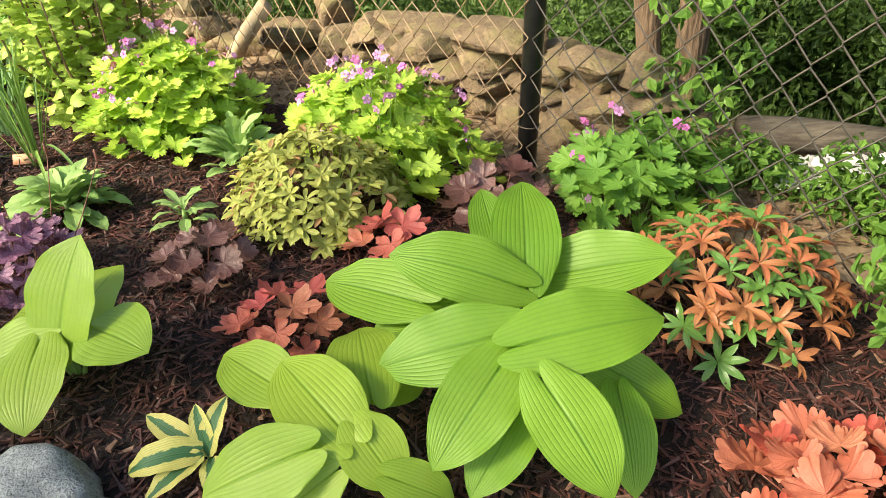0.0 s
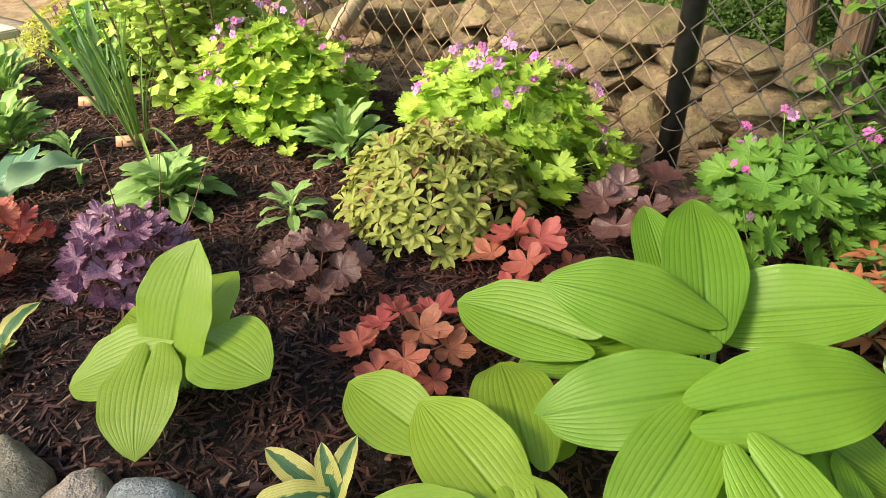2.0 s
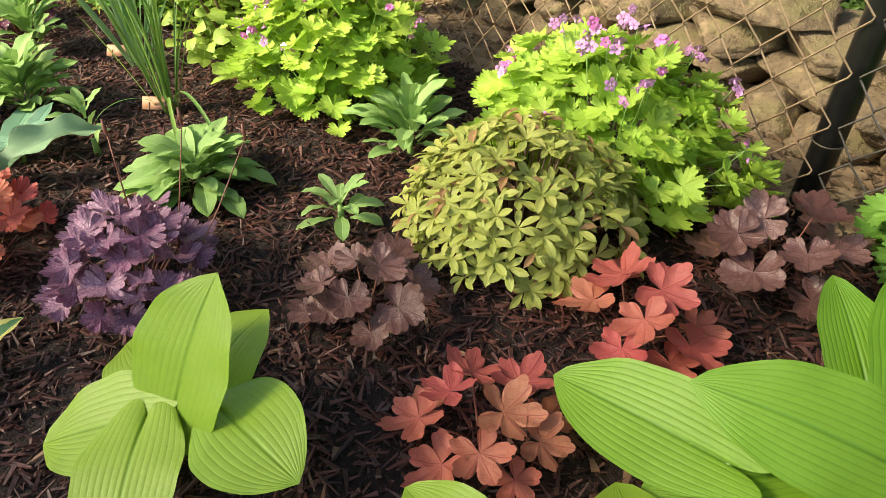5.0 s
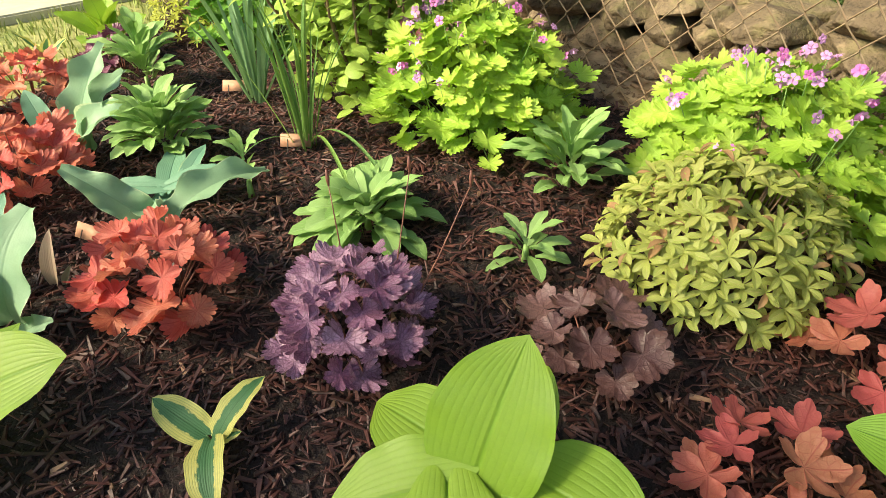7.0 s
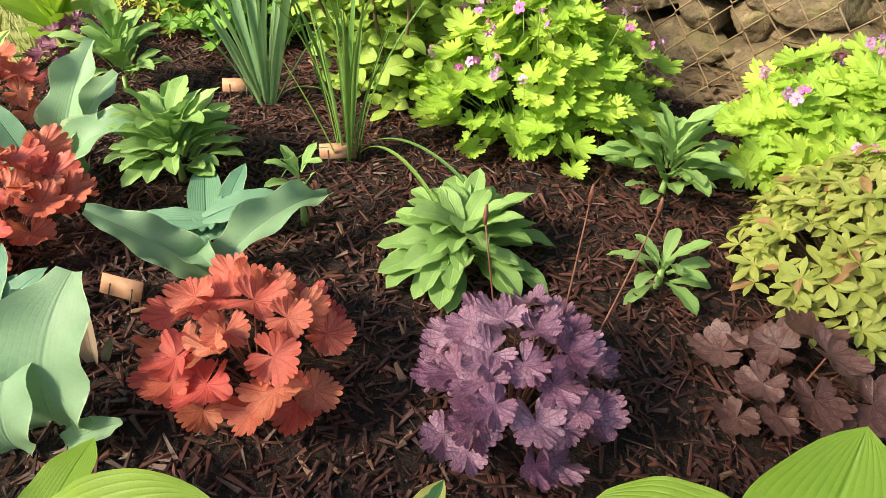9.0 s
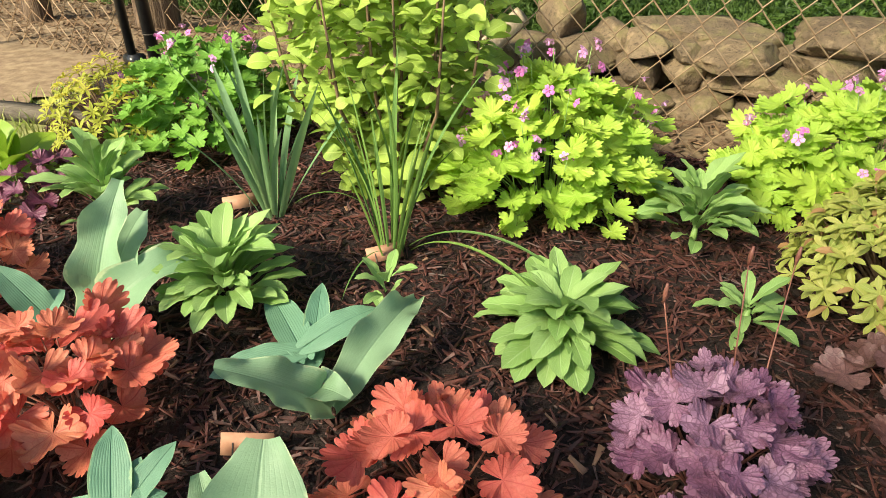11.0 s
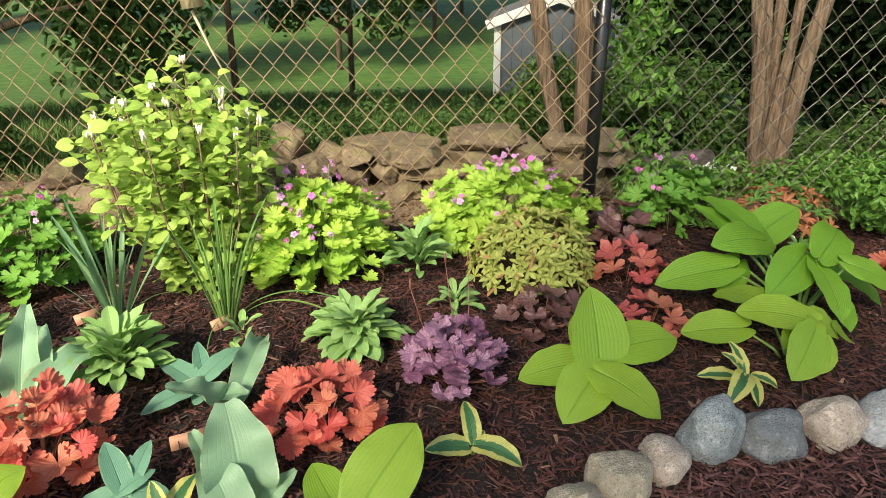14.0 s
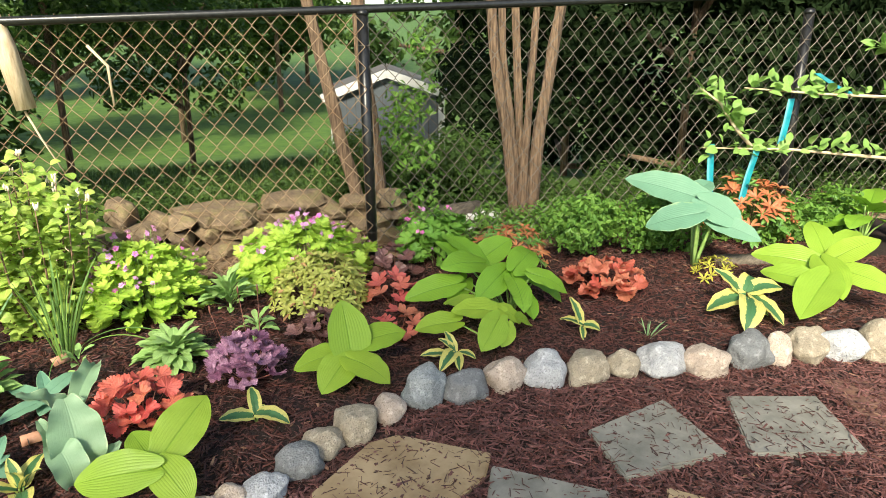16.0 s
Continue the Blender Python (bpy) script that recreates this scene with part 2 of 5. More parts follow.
LIME = leaf_mat("lime_hosta_leaf", (0.35, 0.49, 0.055), (0.26, 0.42, 0.045), (0.2, 0.36, 0.03), "long", 0.4, 0.3, ribs=0.22)
GREENH = leaf_mat("green_hosta_leaf", (0.25, 0.43, 0.045), (0.18, 0.37, 0.035), (0.12, 0.28, 0.03), "long", 0.4, 0.3, ribs=0.4)
BLUEH = leaf_mat("blue_hosta_leaf", (0.2, 0.37, 0.24), (0.13, 0.29, 0.19), (0.1, 0.24, 0.15), "long", 0.5, 0.25, margin=(0.3, 0.45, 0.25), edge_at=1.0, ribs=0.15)
VARIEG = leaf_mat("variegated_hosta_leaf", (0.1, 0.24, 0.09), (0.06, 0.17, 0.07), (0.07, 0.17, 0.06), "long", 0.4, 0.3, margin=(0.75, 0.68, 0.2), edge_at=0.46)
WHITEV = leaf_mat("cream_edged_leaf", (0.26, 0.42, 0.22), (0.2, 0.36, 0.2), (0.2, 0.34, 0.2), "long", 0.45, 0.3, margin=(0.72, 0.74, 0.48), edge_at=0.75, ribs=0.15)
TULIP = leaf_mat("tulip_leaf", (0.33, 0.48, 0.3), (0.25, 0.42, 0.24), None, "long", 0.5, 0.3, margin=(0.55, 0.65, 0.4), edge_at=1.02, ribs=0.15)
DAFF = leaf_mat("strap_leaf", (0.15, 0.29, 0.15), (0.27, 0.42, 0.18), None, "long", 0.5, 0.25, ribs=0.15)
CHIVE = leaf_mat("chive_leaf", (0.1, 0.22, 0.06), (0.24, 0.38, 0.08), None, "long", 0.5, 0.2)
SAGE = leaf_mat("sage_leaf", (0.23, 0.41, 0.1), (0.37, 0.54, 0.19), (0.42, 0.58, 0.26), "feather", 0.6, 0.25)
RED = leaf_mat("red_coral_bell_leaf", (0.7, 0.08, 0.1), (0.72, 0.28, 0.16), (0.48, 0.03, 0.04), "palm", 0.4, 0.35)
ORANGE = leaf_mat("orange_coral_bell_leaf", (0.64, 0.28, 0.16), (0.56, 0.1, 0.08), (0.42, 0.1, 0.06), "palm", 0.4, 0.35)
CORAL = leaf_mat("coral_foamy_bell_leaf", (0.64, 0.1, 0.13), (0.6, 0.25, 0.14), (0.46, 0.05, 0.06), "palm", 0.4, 0.35)
PURPLE = leaf_mat("purple_coral_bell_leaf", (0.25, 0.085, 0.17), (0.5, 0.27, 0.39), (0.07, 0.008, 0.035), "palm", 0.3, 0.2, spec=0.6, lace=0.75)
BROWNH = leaf_mat("brown_coral_bell_leaf", (0.11, 0.042, 0.034), (0.27, 0.14, 0.13), (0.05, 0.01, 0.012), "palm", 0.28, 0.2, spec=0.6, lace=0.6)
DPURPLE = leaf_mat("plum_coral_bell_leaf", (0.13, 0.03, 0.06), (0.24, 0.09, 0.15), (0.06, 0.01, 0.03), "palm", 0.3, 0.2)
# cranesbill leaves twice: colour brightened for sun, then darkened for shade
GERAN = leaf_mat("lit_geranium_leaf", (0.29, 0.52, 0.055), (0.57, 0.73, 0.12), (0.58, 0.73, 0.18), "palm", 0.5, 0.35)
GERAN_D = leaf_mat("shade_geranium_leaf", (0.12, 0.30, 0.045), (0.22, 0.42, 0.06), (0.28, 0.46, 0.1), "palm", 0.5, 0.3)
VIBURN = leaf_mat("viburnum_leaf", (0.23, 0.42, 0.055), (0.58, 0.69, 0.16), (0.56, 0.68, 0.2), "feather", 0.5, 0.35)
AZALEA = leaf_mat("azalea_leaf", (0.25, 0.35, 0.05), (0.56, 0.54, 0.15), (0.6, 0.5, 0.22), "rib", 0.45, 0.25)
AZ_TAN = leaf_mat("faded_azalea_leaf", (0.5, 0.32, 0.14), (0.4, 0.22, 0.1), None, "rib", 0.6, 0.2)
PIERIS = leaf_mat("pieris_leaf", (0.09, 0.24, 0.04), (0.17, 0.33, 0.07), (0.2, 0.36, 0.1), "rib", 0.3, 0.2, spec=0.6)
PIERIS_R = leaf_mat("copper_pieris_leaf", (0.54, 0.14, 0.07), (0.5, 0.22, 0.09), (0.6, 0.26, 0.12), "rib", 0.4, 0.25)
YELLOWS = leaf_mat("golden_leaf", (0.62, 0.5, 0.07), (0.42, 0.46, 0.07), None, "rib", 0.5, 0.35)
STEM = plain_mat("green_stem", (0.2, 0.34, 0.08), (0.3, 0.44, 0.14), 0.5, 30.0)
REDSTEM = plain_mat("wine_stem", (0.16, 0.05, 0.04), (0.3, 0.12, 0.08), 0.5, 30.0)
TWIG = plain_mat("twig", (0.12, 0.07, 0.04), (0.24, 0.15, 0.09), 0.8, 30.0)
PINKSHOOT = leaf_mat("pink_shoot", (0.5, 0.25, 0.24), (0.36, 0.36, 0.24), None, "long", 0.5, 0.3)
PETAL = plain_mat("pink_petal", (0.58, 0.22, 0.5), (0.68, 0.36, 0.62), 0.5, 30.0)
PETAL_D = plain_mat("magenta_petal", (0.62, 0.1, 0.4), (0.7, 0.24, 0.55), 0.5, 30.0)
BUD = plain_mat("cream_bud", (0.72, 0.6, 0.46), (0.8, 0.72, 0.6), 0.6, 30.0)
FOLIAGE = leaf_mat("wild_foliage", (0.022, 0.055, 0.01), (0.09, 0.165, 0.028), None, "rib", 0.55, 0.3, island=True)
WEED = leaf_mat("weed_leaf", (0.06, 0.17, 0.025), (0.2, 0.36, 0.06), None, "rib", 0.5, 0.3, island=True)
LITTER = plain_mat("leaf_litter", (0.06, 0.035, 0.02), (0.26, 0.16, 0.09), 0.9, 40.0, island=True)
# evergreens: shade of an overhead canopy put into the near-black leaf colour
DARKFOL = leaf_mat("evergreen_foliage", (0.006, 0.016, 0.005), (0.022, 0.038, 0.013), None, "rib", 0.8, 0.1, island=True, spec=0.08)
APPLE = leaf_mat("apple_leaf", (0.2, 0.38, 0.08), (0.3, 0.48, 0.12), (0.3, 0.46, 0.16), "feather", 0.5, 0.3)


# ---------------------------------------------------------------- leaf shapes (length 1 along +y, x across, z up)
def blade(name, material, width, outline, nu=6, nv=8, fold=0.0, droop=0.5, lobe=0.0, ripple=0.0, corr=0.0, ncorr=7, cup=0.0, twist=0.0):
    bm = bmesh.new()
    uvl = bm.loops.layers.uv.new("uv")
    line, ang = [Vector((0, 0, 0))], droop * 0.5
    angs = [ang]
    for j in range(nv):
        a = droop * (0.5 - (j + 0.5) / nv)
        line.append(line[-1] + Vector((0, math.cos(a), math.sin(a))) / nv)
        angs.append(a)
    end = line[-1]
    scale = 1 / end.length
    grid, uvs = [], {}
    for j in range(nv + 1):
        v = j / nv
        w = outline(v) * width * 0.5
        row = []
        for i in range(nu + 1):
            u = 2 * i / nu - 1
            c = line[j] * scale
            n = Vector((0, -math.sin(angs[j]), math.cos(angs[j])))
            h = fold * abs(u) * w + cup * u * u * w
            h += corr * math.cos(u * ncorr * math.pi) * min(1, 4 * v * (1 - v) + 0.15) * (1 - abs(u) ** 4)
            h += ripple * math.sin(v * 19 + (2 if u > 0 else 0)) * u * u * min(1, w * 12)
            tw = twist * (v - 0.3)
            x = u * w
            pt = c + Vector((x * math.cos(tw), 0, x * math.sin(tw))) + n * h
            pt.y -= lobe * math.sin(math.pi * abs(u) ** 0.7) ** 0.8 * (1 - v) ** 5 if abs(u) < 0.999 else 0.0
            vert = bm.verts.new(pt)
            uvs[vert] = (i / nu, v)
            row.append(vert)
        grid.append(row)
    for j in range(nv):
        for i in range(nu):
            f = bm.faces.new((grid[j][i], grid[j][i + 1], grid[j + 1][i + 1], grid[j + 1][i]))
            for lp in f.loops:
                lp[uvl].uv = uvs[lp.vert]
    bmesh.ops.remove_doubles(bm, verts=bm.verts, dist=1e-5)
    me = bpy.data.meshes.new(name)
    bm.to_mesh(me)
    bm.free()
    me.polygons.foreach_set("use_smooth", [True] * len(me.polygons))
    me.materials.append(material)
    return me


def heart(v):
    if v < 0.33:
        return math.sqrt(max(0, 1 - ((0.33 - v) / 0.46) ** 2))
    s = (v - 0.33) / 0.67
    return max(0.0, (1 - s ** 2.35)) ** 0.88


def oval(v):
    return max(0.0, math.sin(math.pi * v ** 0.85)) ** 0.8


def lance(v):
    return max(0.0, math.sin(math.pi * v ** 1.15)) ** 0.9


def strap(v):
    return (0.6 + 0.4 * min(1, v * 3)) * (1 - max(0, (v - 0.55) / 0.45) ** 2.2)


def palm(name, material, lobes=5, depth=0.3, teeth=0.06, ruffle=0.06, cup=0.1, na=45, nr=4, seed=0, soft=False):
    """A lobed round leaf of radius about 0.5 round its stalk, tip towards +y."""
    r = random.Random(seed)
    bm = bmesh.new()
    uvl = bm.loops.layers.uv.new("uv")
    ph = r.random() * 6
    c = bm.verts.new((0, 0, 0))
    uvs = {c: (0.5, 0.5)}
    rings = []
    for k in range(1, nr + 1):
        ring = []
        for i in range(na):
            th = -math.pi * 0.93 + 2 * math.pi * 0.93 * i / (na - 1)
            f = abs(math.cos(th * lobes * 0.5 / 0.93))
            q = k / nr
            scallop = abs(math.cos(th * lobes * 1.5 / 0.93)) ** 0.55
            rad = 0.5 * (1 - depth + depth * f ** (0.5 if soft else 0.62)) * (1 - teeth * 1.6 * (1 - scallop) * q * q)
            rad *= 0.8 + 0.24 * math.cos(th * 0.5) ** 2 + 0.04 * math.sin(th * 2 + ph)
            rr = rad * q
            z = cup * rr * rr * 2 + ruffle * q * q * math.sin(th * 3 + ph) + ruffle * 0.35 * q ** 3 * math.sin(th * 5 + ph * 2) + 0.05 * q * noise.noise((rr * math.sin(th) * 8 + seed * 9, rr * math.cos(th) * 8, seed))
            z -= 0.05 * f * (q - q * q)
            vert = bm.verts.new((rr * math.sin(th), rr * math.cos(th), z))
            uvs[vert] = (0.5 + rr * math.sin(th), 0.5 + rr * math.cos(th))
            ring.append(vert)
        rings.append(ring)
    for i in range(na - 1):
        bm.faces.new((c, rings[0][i + 1], rings[0][i]))
    for a, b in zip(rings, rings[1:]):
        for i in range(na - 1):
            bm.faces.new((a[i], a[i + 1], b[i + 1], b[i]))
    bmesh.ops.recalc_face_normals(bm, faces=bm.faces)
    for f in bm.faces:
        for lp in f.loops:
            lp[uvl].uv = uvs[lp.vert]
    me = bpy.data.meshes.new(name)
    bm.to_mesh(me)
    bm.free()
    me.polygons.foreach_set("use_smooth", [True] * len(me.polygons))
    me.materials.append(material)
    return me


def aim(base, tip, roll=0.0, wide=1.0, normal=(0, 0, 1)):
    """The pose of a leaf of length 1 from base to tip, its upper side towards normal."""
    base, tip = Vector(base), Vector(tip)
    y = tip - base
    n = y.length
    y.normalize()
    x = y.cross(Vector(normal))
    if x.length < 0.05:
        x = y.cross(Vector((0.3, -0.9, 0.2)))
    x.normalize()
    z = x.cross(y)
    m = Matrix((x, y, z)).transposed().to_4x4()
    return Matrix.Translation(base) @ m @ Matrix.Rotation(roll, 4, "Y") @ Matrix.Diagonal((n * wide, n, n, 1))


def stalk(parent, base, tip, r, material, sag=0.25, name="leaf_stalk"):
    base, tip = Vector(base), Vector(tip)
    mid = (base + tip) / 2 + Vector((0, 0, (tip - base).length * sag * 0.5))
    pts = [base, base * 0.5 + mid * 0.5 + Vector((0, 0, 0.01)), mid, tip * 0.5 + mid * 0.5, tip]
    return part(name, tube(bmesh.new(), pts, [r, r * 0.95, r * 0.85, r * 0.75, r * 0.6], 6), material, parent)


def leaves_at(plant, meshes, rows, stem, stem_r, name="leaf"):
    """rows: azimuth, reach of the leaf's base, its height, length, pitch, roll, width. Azimuth in degrees from +x, pitch up."""
    for az, reach, h, n, pitch, roll, wide in rows:
        a, p = radians(az), radians(pitch)
        d = Vector((math.cos(a), math.sin(a), 0))
        base = d * reach + Vector((0, 0, h))
        tip = base + (d * math.cos(p) + Vector((0, 0, math.sin(p)))) * n
        share(name, rng.choice(meshes), plant, aim(base, tip, radians(roll), wide, -d * math.sin(p) + Vector((0, 0, max(0.15, math.cos(p)))) ))
        if stem:
            stalk(plant, (d.x * 0.006, d.y * 0.006, -0.01), base, stem_r, stem)


def joined(name, parent, placed):
    """Leaves placed as (mesh, pose), in one mesh."""
    verts, faces, uv = [], [], []
    for me, m in placed:
        k = len(verts)
        verts += [m @ v.co for v in me.vertices]
        layer = me.uv_layers[0].data
        for f in me.polygons:
            faces.append([k + i for i in f.vertices])
            uv += [c for li in f.loop_indices for c in layer[li].uv]
    me = bpy.data.meshes.new(name)
    me.from_pydata(verts, [], faces)
    layer = me.uv_layers.new(name="uv")
    layer.data.foreach_set("uv", uv)
    me.polygons.foreach_set("use_smooth", [True] * len(me.polygons))
    me.materials.append(placed[0][0].materials[0])
    ob = new(name, me)
    ob.parent = parent
    return tagged(ob, kind="stuff")


def set_leaves(plant, placed, limit=290):
    """The outermost as leaves of their own, the rest joined."""
    by = sorted(placed, key=lambda q: -q[1].translation.length)
    for me, m in by[:limit]:
        share("leaf", me, plant, m)
    rest = {}
    for me, m in by[limit:]:
        rest.setdefault(me.materials[0].name, []).append((me, m))
    for group in rest.values():
        joined("inner_leaves", plant, group)


def grown(name, rows, meshes, mesh_width, stem, stem_r, label, category, group="", facing=(0, 0, 1), foot=None, least=0.0):
    """A clump whose leaves run from base to tip. rows: base, tip, width over length."""
    cx = sum(r[0] for r in rows) / len(rows)
    cy = sum(r[1] for r in rows) / len(rows)
    if foot:
        cx, cy = foot
    pl = thing(name, cx, cy, 0.0, label, category, group)
    o = Vector((cx, cy, 0))
    for i, (bx, by, bz, tx, ty, tz, w) in enumerate(rows):
        b, t = Vector((bx, by, bz)) - o, Vector((tx, ty, tz)) - o
        share("leaf", meshes[i % len(meshes)], pl, aim(b, t, 0.0, max(w, least) / mesh_width, facing))
        if stem:
            stalk(pl, (b.x * 0.12, b.y * 0.12, -0.01), b, stem_r, stem, 0.1)
    return pl


# ---------------------------------------------------------------- the plan
POST = Vector((0.26, 1.97, 0))
ALONG = Vector((-2.56, 2.03, 0)).normalized()      # along the fence, towards the gate
OUT = Vector((ALONG.y, -ALONG.x, 0)).normalized()  # away from the bed
RAIL = 1.47


def rail_z(s):
    return RAIL - 0.032 * s


def beyond(x, y):
    return (x - POST.x) * OUT.x + (y - POST.y) * OUT.y


def on_fence(s, z=0.0, off=0.0):
    return POST + ALONG * s + OUT * off + Vector((0, 0, z))


def ground_z(x, y):
    s = beyond(x, y)
    if s < 0.5:
        return 0.0
    down = -0.125 * (s - 0.5)
    return max(down, -1.6) + max(0, s - 24) * 0.045


def axis_steps(lo, hi, near_lo, near_hi, fine, coarse):
    out, v = [], lo
    while v < hi:
        out.append(v)
        v += fine if near_lo <= v < near_hi else coarse
    return out + [hi]


# ---------------------------------------------------------------- ground
def sheet(name, xs, ys, height, keep, material, label, category):
    bm = bmesh.new()
    vs = [[bm.verts.new((x, y, height(x, y))) for x in xs] for y in ys]
    for j in range(len(ys) - 1):
        for i in range(len(xs) - 1):
            if keep((xs[i] + xs[i + 1]) / 2, (ys[j] + ys[j + 1]) / 2):
                bm.faces.new((vs[j][i], vs[j][i + 1], vs[j + 1][i + 1], vs[j + 1][i]))
    bmesh.ops.delete(bm, geom=[v for v in bm.verts if not v.link_faces], context="VERTS")
    ob = mesh_ob(name, bm, material)
    return tagged(ob, label, category, kind="structure")


def left_edge(y):
    return -2.62 + 0.05 * (y - 1.2) + 0.03 * math.sin(y * 5)


gx = axis_steps(-300, 300, -12, 30, 0.8, 24)
gy = axis_steps(-300, 300, -12, 40, 0.8, 24)
sheet("ground", gx, gy, lambda x, y: ground_z(x, y) - (0.03 if x < left_edge(y) - 0.3 or beyond(x, y) > 0.5 else 0.12), lambda x, y: True, LAWN, "lawn sloping away beyond the fence, shade put into its green", "ground")


def in_bed(x, y):
    return beyond(x, y) < -0.02 and x > left_edge(y)


EDGE_X = (-3.2, -1.563, -1.325, -1.05, -0.734, -0.427, -0.158, 0.099, 0.399, 0.706, 1.1, 3.0)
EDGE_Y = (1.05, 0.844, 0.81, 0.812, 0.751, 0.564, 0.325, 0.091, -0.179, -0.497, -1.0, -3.6)
PATH_Z = -0.05


def mulch_z(x, y):
    over = y - float(np.interp(x, EDGE_X, EDGE_Y))
    k = min(1.0, max(0.0, (over + 0.06) / 0.16))
    return PATH_Z * (1 - k) + 0.008 * noise.noise((x * 4, y * 4, 0)) + 0.006 * noise.noise((x * 17, y * 17, 3))


mx = [-2.8 + 0.04 * i for i in range(180)]
my = [-3.0 + 0.04 * i for i in range(175)]
lx = [-7 + 0.06 * i for i in range(78)]
sheet("lawn_strip", lx, [-1.0 + 0.06 * j for j in range(130)], lambda x, y: -0.018 + 0.006 * noise.noise((x * 3, y * 3, 7)), lambda x, y: x < left_edge(y) + 0.1 and beyond(x, y) < 0.08, LIT_LAWN, "thin lawn beside the bed, sunlight put into its yellow-green", "lawn")
sheet("mulch_bed", mx, my, mulch_z, in_bed, MULCH, "dark brown shredded bark mulch bed", "mulch")
sheet("soil_patch", [-5 + 0.08 * i for i in range(38)], [3.0 + 0.08 * j for j in range(45)], lambda x, y: -0.004 + 0.008 * noise.noise((x * 6, y * 6, 2)), lambda x, y: (x + 2.9) * -0.763 + (y - 3.5) * 0.647 > -0.1 and (x + 2.86) * -0.647 + (y - 3.5) * -0.763 < 0.05 and x < left_edge(y) + 0.1 and beyond(x, y) < 0.06, SOIL, "bare brown soil with litter beside the gate", "soil")
soil = bmesh.new()
soil_rows = []
for j in range(13):
    row = []
    for i in range(150):
        p = on_fence(-8 + i * 0.13, 0.0, -0.03 + j * 0.1)
        row.append(soil.verts.new((p.x, p.y, 0.012 * noise.noise((p.x * 3, p.y * 3, 1)) - 0.006 + min(0, ground_z(p.x, p.y)))))
    soil_rows.append(row)
for r0, r1 in zip(soil_rows, soil_rows[1:]):
    for i in range(149):
        soil.faces.new((r0[i], r1[i], r1[i + 1], r0[i + 1]))
tagged(mesh_ob("soil_strip", soil, SOIL), "bare brown soil and litter along the fence", "soil", kind="structure")


def scatter(name, material, count, place, size, label, category, thick=0.3, tilt=0.35, seed=1):
    """Many loose slivers as one mesh. size: length and width ranges."""
    r = random.Random(seed)
    verts, faces = [], []
    for _ in range(count):
        p = place(r)
        if p is None:
            continue
        n, w = r.uniform(*size[0]), r.uniform(*size[1])
        h = w * thick
        m = Matrix.Translation(p) @ Euler((r.uniform(-tilt, tilt), r.uniform(-tilt, tilt), r.uniform(0, 6.283))).to_matrix().to_4x4()
        k = len(verts)
        s = r.uniform(-0.25, 0.25) * w
        for q in ((-n, -w * 0.6, -h), (n, -w * 0.3 + s, -h), (n * 0.9, w * 0.4 + s, -h), (-n * 0.9, w, -h), (-n * 0.9, -w * 0.5, h), (n * 0.92, -w * 0.2 + s, h), (n * 0.85, w * 0.35 + s, h), (-n * 0.8, w * 0.9, h)):
            verts.append(m @ (Vector(q) * 0.5))
        faces += [tuple(k + i for i in f) for f in ((4, 5, 6, 7), (0, 1, 5, 4), (1, 2, 6, 5), (2, 3, 7, 6), (3, 0, 4, 7))]
    me = bpy.data.meshes.new(name)
    me.from_pydata(verts, [], faces)
    me.materials.append(material)
    return tagged(new(name, me), label, category, kind="stuff")


def bed_place(r):
    x, y = r.uniform(-2.7, 2.2), r.uniform(-1.6, 3.6)
    if not in_bed(x, y):
        return None
    return Vector((x, y, mulch_z(x, y) + r.uniform(0.0, 0.012)))


scatter("bark_chips", CHIP, 85000, bed_place, ((0.014, 0.058), (0.0045, 0.0125)), "dark reddish shredded bark chips", "mulch", tilt=0.5)
scatter("bark_shreds", CHIP, 60000, bed_place, ((0.006, 0.03), (0.002, 0.005)), "fine dark shredded bark", "mulch", tilt=0.7, seed=12)
scatter("pale_bark_chips", PALE_CHIP, 1300, bed_place, ((0.015, 0.05), (0.006, 0.018)), "pale dry wood chips and leaf scraps", "mulch", seed=5)


def path_place(r):
    x, y = r.uniform(-2.0, 1.6), r.uniform(-1.5, 0.75)
    if y > float(np.interp(x, EDGE_X, EDGE_Y)) - 0.05:
        return None
    return Vector((x, y, mulch_z(x, y) + r.uniform(0.004, 0.014)))


scatter("path_bark_chips", PATHCHIP, 24000, path_place, ((0.018, 0.07), (0.0045, 0.013)), "coarse reddish bark chips on the path", "mulch", tilt=0.45, seed=15)


def lawn_place(r):
    x, y = r.uniform(-6.5, -2.3), r.uniform(0.5, 6.5)
    if x > left_edge(y) + 0.05 or beyond(x, y) > -0.25 or (x + 2.86) * -0.763 + (y - 3.5) * 0.647 > -0.02:
        return None
    return Vector((x, y, -0.02))


